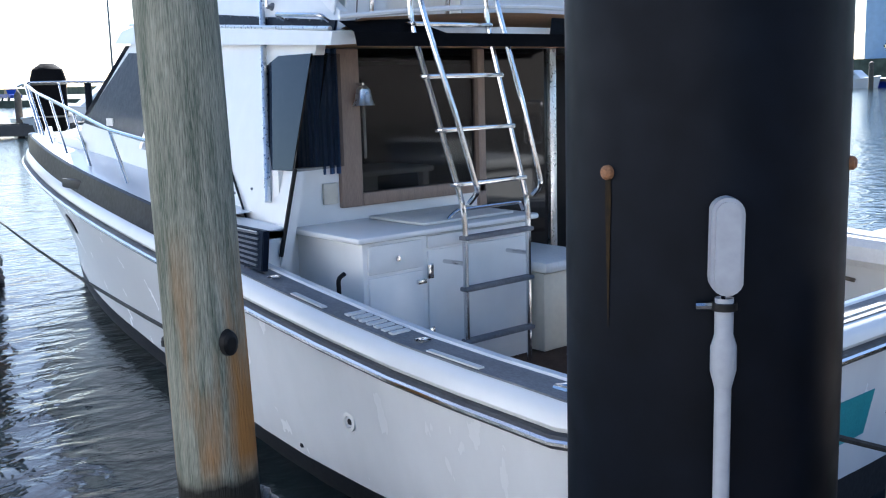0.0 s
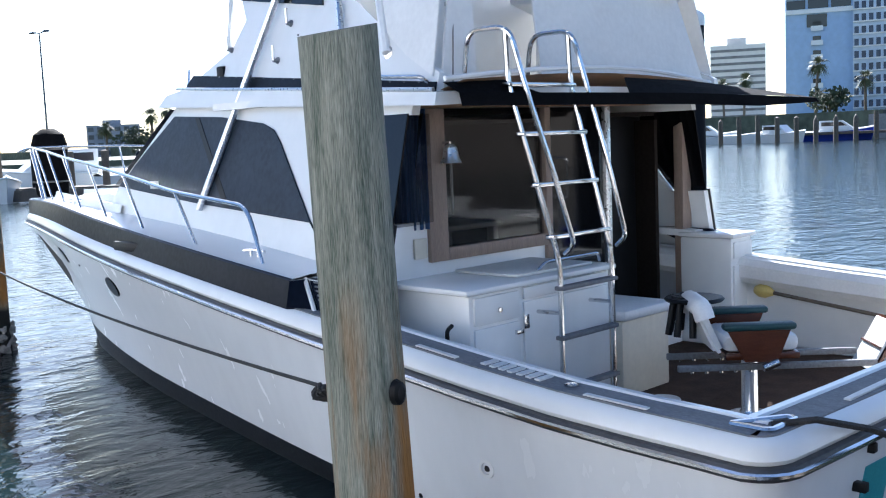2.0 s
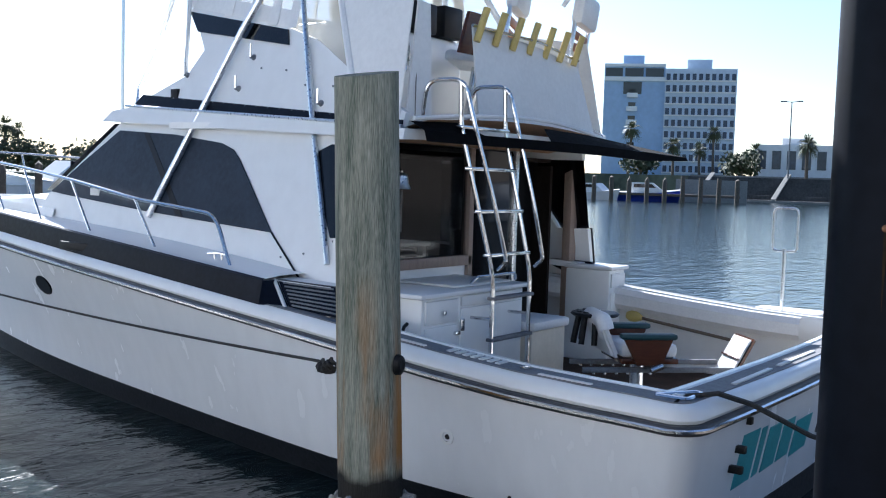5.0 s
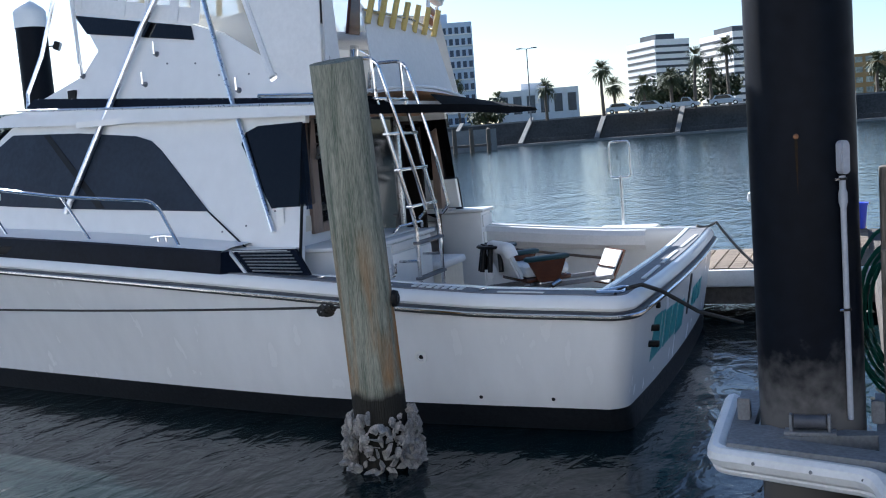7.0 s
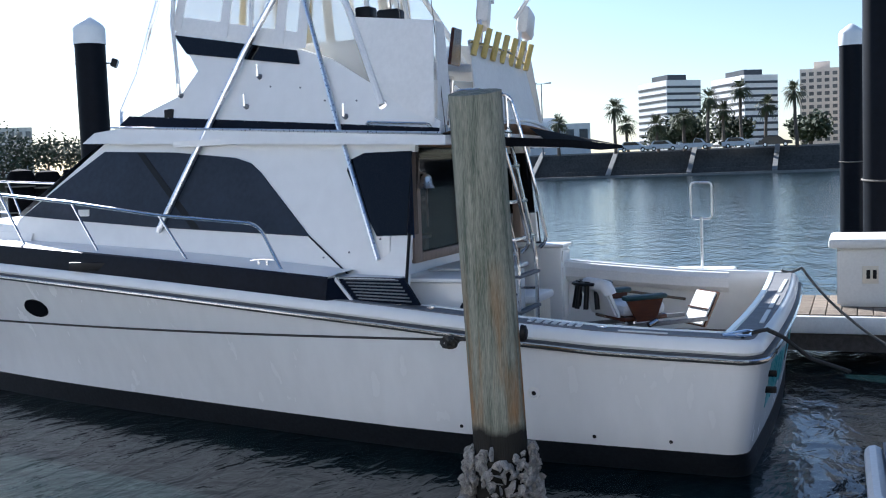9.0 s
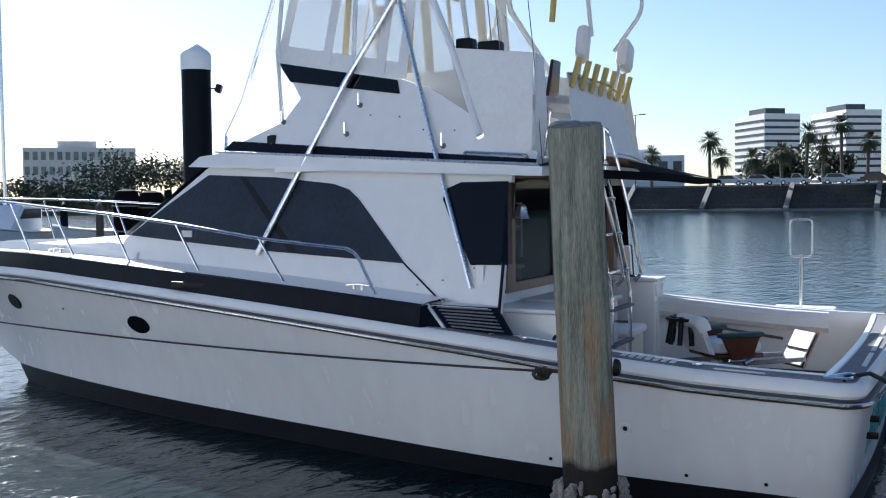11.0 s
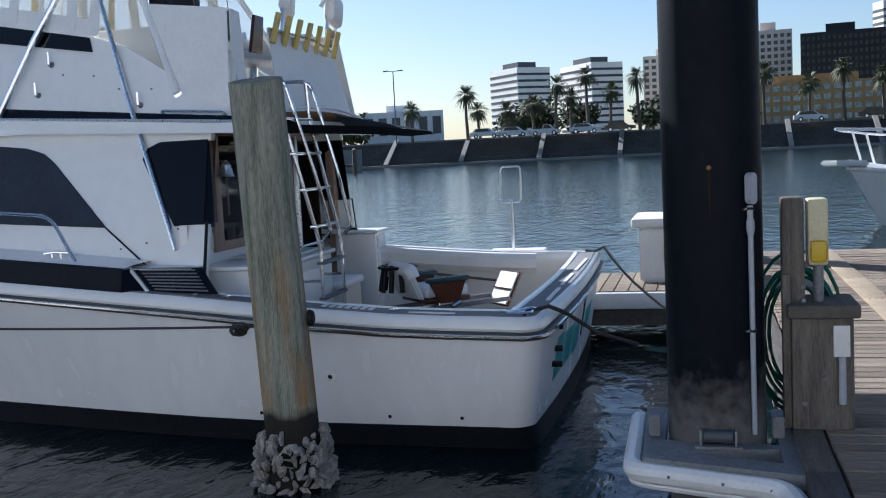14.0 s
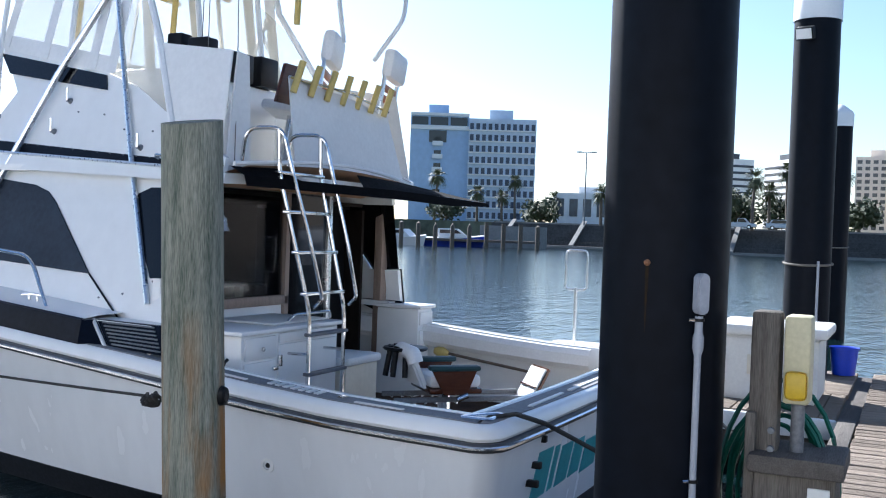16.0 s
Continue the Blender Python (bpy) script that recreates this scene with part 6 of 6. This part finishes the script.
def tree(at, h, w, seed):
    rng = random.Random(seed)
    t = thing("shore_tree", at, "dense round-topped shore tree with uneven crown", "tree", "shore trees")
    bm = tube([at, Vector(at) + Vector((0.2, 0.1, h * 0.5))], 0.3, r1=0.18, n=7)
    for k in range(4):
        a = k * 1.6
        tube([Vector(at) + Vector((0.1, 0, h * 0.35)), Vector(at) + Vector((w * 0.3 * math.cos(a), w * 0.3 * math.sin(a), h * 0.7))], 0.12, bm, n=6, r1=0.05)
    part("trunk", bm, M_TRUNK, t)
    bm = bmesh.new()
    clumps = [(Vector(at) + Vector((rng.uniform(-1, 1) * w * 0.42, rng.uniform(-1, 1) * w * 0.42, h * rng.uniform(0.35, 0.92))), rng.uniform(0.14, 0.3) * w) for _ in range(16)]
    for c, r in clumps:
        for _ in range(70):
            d = Vector((rng.gauss(0, 1), rng.gauss(0, 1), rng.gauss(0, 0.8))).normalized() * r * rng.uniform(0.6, 1.1)
            u = Vector((rng.gauss(0, 1), rng.gauss(0, 1), rng.gauss(0, 1))).normalized() * rng.uniform(0.25, 0.5)
            v = u.orthogonal().normalized() * rng.uniform(0.2, 0.4)
            p = c + d
            bm.faces.new([bm.verts.new(q) for q in (p - u, p - v, p + u, p + v)])
    part("crown", bm, M_LEAF, t, smooth=False)


for k, (az, d, h, w) in enumerate(((42.2, 215, 5.0, 7), (43.3, 225, 8.0, 12), (44.6, 225, 9.5, 13), (45.7, 228, 8.5, 12), (46.8, 230, 7, 11), (47.9, 240, 7.0, 11), (48.9, 235, 6, 8), (41.0, 215, 5.5, 8), (39.2, 215, 6, 9), (33, 200, 5, 9), (31.5, 200, 5.5, 9), (30, 210, 5.5, 10), (28.9, 210, 5, 8), (36, 190, 5, 8), (80.2, 170, 5, 7), (81.4, 170, 5.5, 7), (83.4, 172, 5, 6), (87.5, 170, 4.5, 6), (70.9, 190, 4, 6), (65.6, 195, 4, 6), (92.2, 172, 3.5, 5), (51, 258, 6, 10))):
    tree(far(az, d, LAND_Z - 0.25 if far(az, d).x > 153 else 0.8), h, w, 100 + k)
for k, (az, d, h) in enumerate(((29.6, 200, 8), (30.4, 205, 9), (31.6, 200, 8.5), (32.3, 210, 8), (38.6, 150, 7.5), (27.2, 210, 6))):
    palm(far(az, d, 0.8) if far(az, d).y > 151 else far(az, d + 60, 0.8), h, 60 + k)


def lamp_post(az, d, base, h):
    p = far(az, d, base)
    t = thing("street_lamp", p, "tall double-armed street lamp", "street lamp", "street lamps")
    part("pole", tube([p, p + Vector((0, 0, h))], 0.12, r1=0.07), M_GALV, t)
    for s in (-1, 1):
        part("arm", tube([p + Vector((0, 0, h)), p + Vector((0.2 * s, -1.1 * s, h + 0.1))], 0.05), M_GALV, t)
        part("lamp_head", box(p + Vector((0.2 * s - 0.2, -1.1 * s - 0.4, h + 0.02)), p + Vector((0.2 * s + 0.2, -1.1 * s + 0.4, h + 0.18)), 0.03), M_GALV, t)


lamp_post(73.3, 158, LAND_Z - 0.3, 11.0)
lamp_post(24.88, 110, 0.0, 14.0)
lamp_post(50.8, 210, 0.85, 11.0)


def car(az, d, z, material, label, pickup=False):
    p = far(az, d, z)
    t = thing("parked_car", p, label, "car", "cars along the seawall")
    L, Wd = 4.6, 1.8
    def q(x, y, zz):
        return p + Vector((y, -x, zz))
    part("body", slab([q(-2.3, -0.9, 0.35), q(2.3, -0.9, 0.35), q(2.3, -0.9, 0.8), q(1.2, -0.9, 0.95), q(-2.3, -0.9, 0.95)], (Wd, 0, 0), bevel=0.06), material, t)
    roof = [q(-1.9, -0.8, 0.95), q(1.2, -0.8, 0.95), q(0.5, -0.8, 1.5), q(-1.5, -0.8, 1.5)] if not pickup else [q(-0.4, -0.8, 0.95), q(1.3, -0.8, 0.95), q(0.7, -0.8, 1.6), q(-0.2, -0.8, 1.6)]
    cabin = part("cabin", slab(roof, (1.6, 0, 0), bevel=0.08), material, t)
    inner = [a.lerp(sum(roof, Vector()) / 4, 0.18) - Vector((0.01, 0, 0)) for a in roof]
    part("side_window", slab(inner, (0.02, 0, 0)), M_CARDARK, cabin)
    for x in (-1.4, 1.4):
        w = part("wheel", tube([q(x, -0.92, 0.33), q(x, -0.7, 0.33)], 0.33, n=16), M_BLACK, t)
        part("rim", tube([q(x, -0.93, 0.33), q(x, -0.9, 0.33)], 0.19, n=12), M_ALU, w)


for az, mtl, lab, pk in ((78.3, M_SHIRT, "white parked sedan", False), (79.9, M_SHIRT, "white parked sedan", False), (81.6, M_SHIRT, "white parked pickup truck on the waterfront", True), (83.8, M_SHIRT, "white parked sedan", False), (85.7, M_CARDARK, "dark parked sedan", False), (95.6, M_SHIRT, "white parked sedan", False), (98.8, M_CARDARK, "dark parked sedan", False)):
    car(az, 156, LAND_Z - 0.15, mtl, lab + " above the seawall", pk)


car(19.3, 163, 0.9, M_CARBLUE, "blue parked pickup truck on the far shore", True)


def small_boat(at, heading, length, hull_mat, label, cabin=True, mast=0.0, rake=1.0):
    """A far boat: lofted hull, deck, cabin with a window strip."""
    t = thing("moored_boat", at, label, "boat", "other boats in the harbour")
    m = pose(*at, 0, 0, heading)
    L = length
    secs = [(-L / 2, 0.16 * L, 0.10 * L), (-L * 0.2, 0.17 * L, 0.105 * L), (L * 0.15, 0.155 * L, 0.115 * L), (L * 0.36, 0.09 * L, 0.135 * L), (L * 0.5, 0.0006 * L, 0.155 * L)]
    rows = []
    for y, b, z in secs:
        rows.append([m @ Vector(p) for p in ((-b, y, z), (-b * 0.85, y - (0.05 * rake * L if y > L * 0.3 else 0), -0.02 * L), (0, y - (0.1 * rake * L if y > L * 0.3 else 0), -0.05 * L), (b * 0.85, y - (0.05 * rake * L if y > L * 0.3 else 0), -0.02 * L), (b, y, z))])
    bm = sheet(rows)
    bm.faces.new([bm.verts.new(p) for p in rows[0]])
    part("hull", bm, hull_mat, t)
    part("deck", sheet([[m @ Vector((-b, y, z - 0.01)), m @ Vector((0, y, z + 0.02 * L)), m @ Vector((b, y, z - 0.01))] for y, b, z in secs]), M_GEL, t)
    part("gunwale_stripe", tube([m @ Vector((-b - 0.01, y, z)) for y, b, z in secs] + [m @ Vector((b + 0.01, y, z)) for y, b, z in secs[::-1]], 0.05), M_GEL, t)
    if cabin:
        w = 0.11 * L
        prof = [(-L * 0.18, 0.11 * L), (-L * 0.18, 0.25 * L), (L * 0.1, 0.25 * L), (L * 0.26, 0.13 * L)]
        c = part("cabin", slab([m @ Vector((-w, y, z)) for y, z in prof], m.to_3x3() @ Vector((2 * w, 0, 0)), bevel=0.08), M_GEL, t)
        strip = [(-L * 0.15, 0.18 * L), (-L * 0.15, 0.23 * L), (L * 0.09, 0.23 * L), (L * 0.16, 0.18 * L)]
        part("cabin_window", slab([m @ Vector((-w - 0.02, y, z)) for y, z in strip], m.to_3x3() @ Vector((2 * w + 0.04, 0, 0))), M_CARDARK, c)
    if mast:
        part("mast", tube([m @ Vector((0, L * 0.05, 0.1 * L)), m @ Vector((0, L * 0.05, mast))], 0.07), M_ALU, t)
        part("boom_cover", tube([m @ Vector((0, L * 0.05, 0.24 * L)), m @ Vector((0, -L * 0.35, 0.22 * L))], 0.2, n=8), M_BLUE, t, "blue sail cover")
    return t


def boat_at(az, d, heading, *a, **k):
    p = far(az, d)
    return small_boat((p.x, p.y, 0.05), heading, *a, **k)


boat_at(66.0, 132, 200, 9, M_BLUE, "small blue and white cabin boat in the far marina")
boat_at(63.2, 130, 170, 8, M_GEL, "white cabin boat in the far marina")
boat_at(61.0, 132, 190, 8, M_GEL, "white open boat in the far marina", cabin=False)
boat_at(59.4, 134, 200, 9, M_GEL, "white cabin boat in the far marina")
boat_at(23.3, 52, 170, 7, M_GEL, "white open boat at the next dock", cabin=False)
boat_at(38.6, 46, 120, 8, M_GEL, "white sailing boat with a blue sail cover", mast=11)
boat_at(43.2, 48, 100, 7, M_GEL, "white runabout at the next dock", cabin=False)
boat_at(26.5, 60, 80, 9, M_GEL, "white cabin boat at the next dock")
boat_at(36.0, 60, 90, 9, M_GEL, "white cabin boat at the next dock")
boat_at(32.0, 58, 260, 8, M_GEL, "white open boat at the next dock", cabin=False)
rb = small_boat((17.2, -7.2, -0.15), 44, 9.0, M_GEL, "white cruiser with a steel bow rail beyond the dock", cabin=False, rake=2.8)
mrb = pose(17.2, -7.2, -0.15, 0, 0, 44)
for s in (-1, 1):
    rl = part("bow_rail", tube([mrb @ Vector(p) for p in ((s * 1.3, -0.5, 1.9), (s * 1.1, 2.2, 2.05), (s * 0.5, 4.0, 2.15), (0.0, 4.9, 2.2))], 0.03), M_PAINTTUBE, rb, "white bow rail")
    for y, x, z in ((0.5, 1.3, 1.0), (1.7, 1.15, 1.1), (2.8, 0.85, 1.18), (3.7, 0.5, 1.3)):
        part("stanchion", tube([mrb @ Vector((s * x, y - 0.3, z)), mrb @ Vector((s * x * 0.95, y + 0.1, z + 0.9))], 0.025), M_PAINTTUBE, rl)
rise = [(-4.2, 1.15, 0.95), (-2.6, 1.2, 1.05), (-0.8, 1.15, 0.95), (0.8, 0.95, 0.72), (2.2, 0.62, 0.40), (3.1, 0.3, 0.12), (3.5, 0.05, 0.0)]
part("foredeck", sheet([[mrb @ Vector((b * math.cos(a), y, 0.98 + 0.07 * max(0, y) + h * math.sin(a) ** 0.7)) for a in [math.pi * k / 10 for k in range(11)]] for y, b, h in rise]), M_GEL, rb, "low rounded white foredeck")
part("deck_hatch", slab([mrb @ Vector(p) for p in ((-0.3, 0.6, 1.80), (0.3, 0.6, 1.80), (0.26, 1.1, 1.66), (-0.26, 1.1, 1.66))], (0, 0, 0.05), bevel=0.02), M_CARDARK, rb, "dark deck hatch")
part("pulpit", slab([mrb @ Vector(p) for p in ((-0.25, 4.2, 1.42), (0.25, 4.2, 1.42), (0.2, 5.1, 1.46), (-0.2, 5.1, 1.46))], (0, 0, 0.12), bevel=0.03), M_FIBER, rb)

# next dock to the bow side, with its fender piles
nd = thing("marina_dock", far(34, 40), "long timber dock of the next slips", "dock", kind="structure")
part("deck", slab([far(14, 56, 0.45), far(52, 44, 0.45), far(52, 46.5, 0.45), far(14, 58.5, 0.45)], (0, 0, 0.16)), M_TIMBER, nd, smooth=False)
part("fascia", slab([far(14, 55.8, 0.05), far(52, 43.8, 0.05), far(52, 43.9, 0.05), far(14, 55.9, 0.05)], (0, 0, 0.5)), M_TIMBER, nd, smooth=False)
rng = random.Random(21)
for k in range(22):
    az = 15 + k * 1.75
    p = far(az, 54 - 11.5 * k / 21)
    t = thing("dock_piling", p, "dark timber piling of the marina dock", "pile", "marina pilings")
    part("shaft", lathe(p, [(0.17, -0.6), (0.165, 0.8), (0.16, rng.uniform(1.7, 2.6))] + [(0, 2.2)], 12), M_TRUNK if k % 3 else M_SLEEVE, t)
for k in range(14):
    p = far(58.5 + k * 0.95, 126 + rng.uniform(-2, 2))
    t = thing("dock_piling", p, "weathered timber piling of the far marina", "pile", "marina pilings")
    part("shaft", lathe(p, [(0.28, -0.6), (0.27, 1.5), (0.26, rng.uniform(2.3, 3.3)), (0, 3.0)], 10), M_TRUNK, t)
fm = thing("far_pier", far(63, 135), "low timber pier of the far marina", "dock", kind="structure")
part("deck", slab([far(57, 134, 0.7), far(71, 128, 0.7), far(71, 131, 0.7), far(57, 137, 0.7)], (0, 0, 0.3)), M_TIMBER, fm, smooth=False)
bh = thing("boat_ramp_wall", far(69.3, 138), "pale concrete ramp wall beside the seawall", "wall", kind="structure")
part("wall", slab([far(67.6, 136, -0.5), far(71.3, 140, -0.5), far(71.3, 148, -0.5), far(67.6, 146, -0.5)], (0, 0, 3.4)), M_CONC_LT, bh, smooth=False)


def fender_pile(x, y, top, label="black padded mooring pile with a white rope ring"):
    t = thing("padded_pile", (x, y, 0), label, "pile", "padded piles")
    part("pad", lathe((x, y, 0), [(0.17, -0.5), (0.17, top - 0.85), (0.22, top - 0.8), (0.225, top - 0.15), (0.17, top - 0.03), (0.06, top), (0, top)], 20), M_CANVAS, t)
    for z in (top - 0.28, top - 0.7):
        part("rope_ring", tube([(x + 0.235 * math.cos(a), y + 0.235 * math.sin(a), z) for a in [k * math.tau / 24 for k in range(24)]], 0.014, n=6, closed=True), M_ROPE, t)


fender_pile(4.51, 12.0, 2.28)
fender_pile(4.78, 11.71, 2.25)

# added walls out of view; the white one bounces sunlight onto the shaded hull
M_BOUNCE = mat("white bounce wall", (0.84, 0.82, 0.79), 0.85, var=0.05, scale=0.3)
solo("bounce_wall_west", box((-14.5, -14, -0.5), (-13.9, 34, 5.6)), M_BOUNCE, "added unseen white wall that bounces sunlight onto the hull", "wall", kind="structure", smooth=False)
# added brown wall out of view, a dark reflection for the aft cabin glass
solo("reflection_wall_south", box((-14.5, -34, -0.5), (60, -33.4, 6.5)), mat("brown reflection wall", (0.16, 0.14, 0.12), 0.85, var=0.1, scale=0.3), "added unseen brown wall that darkens reflections in the aft glass", "wall", kind="structure", smooth=False)
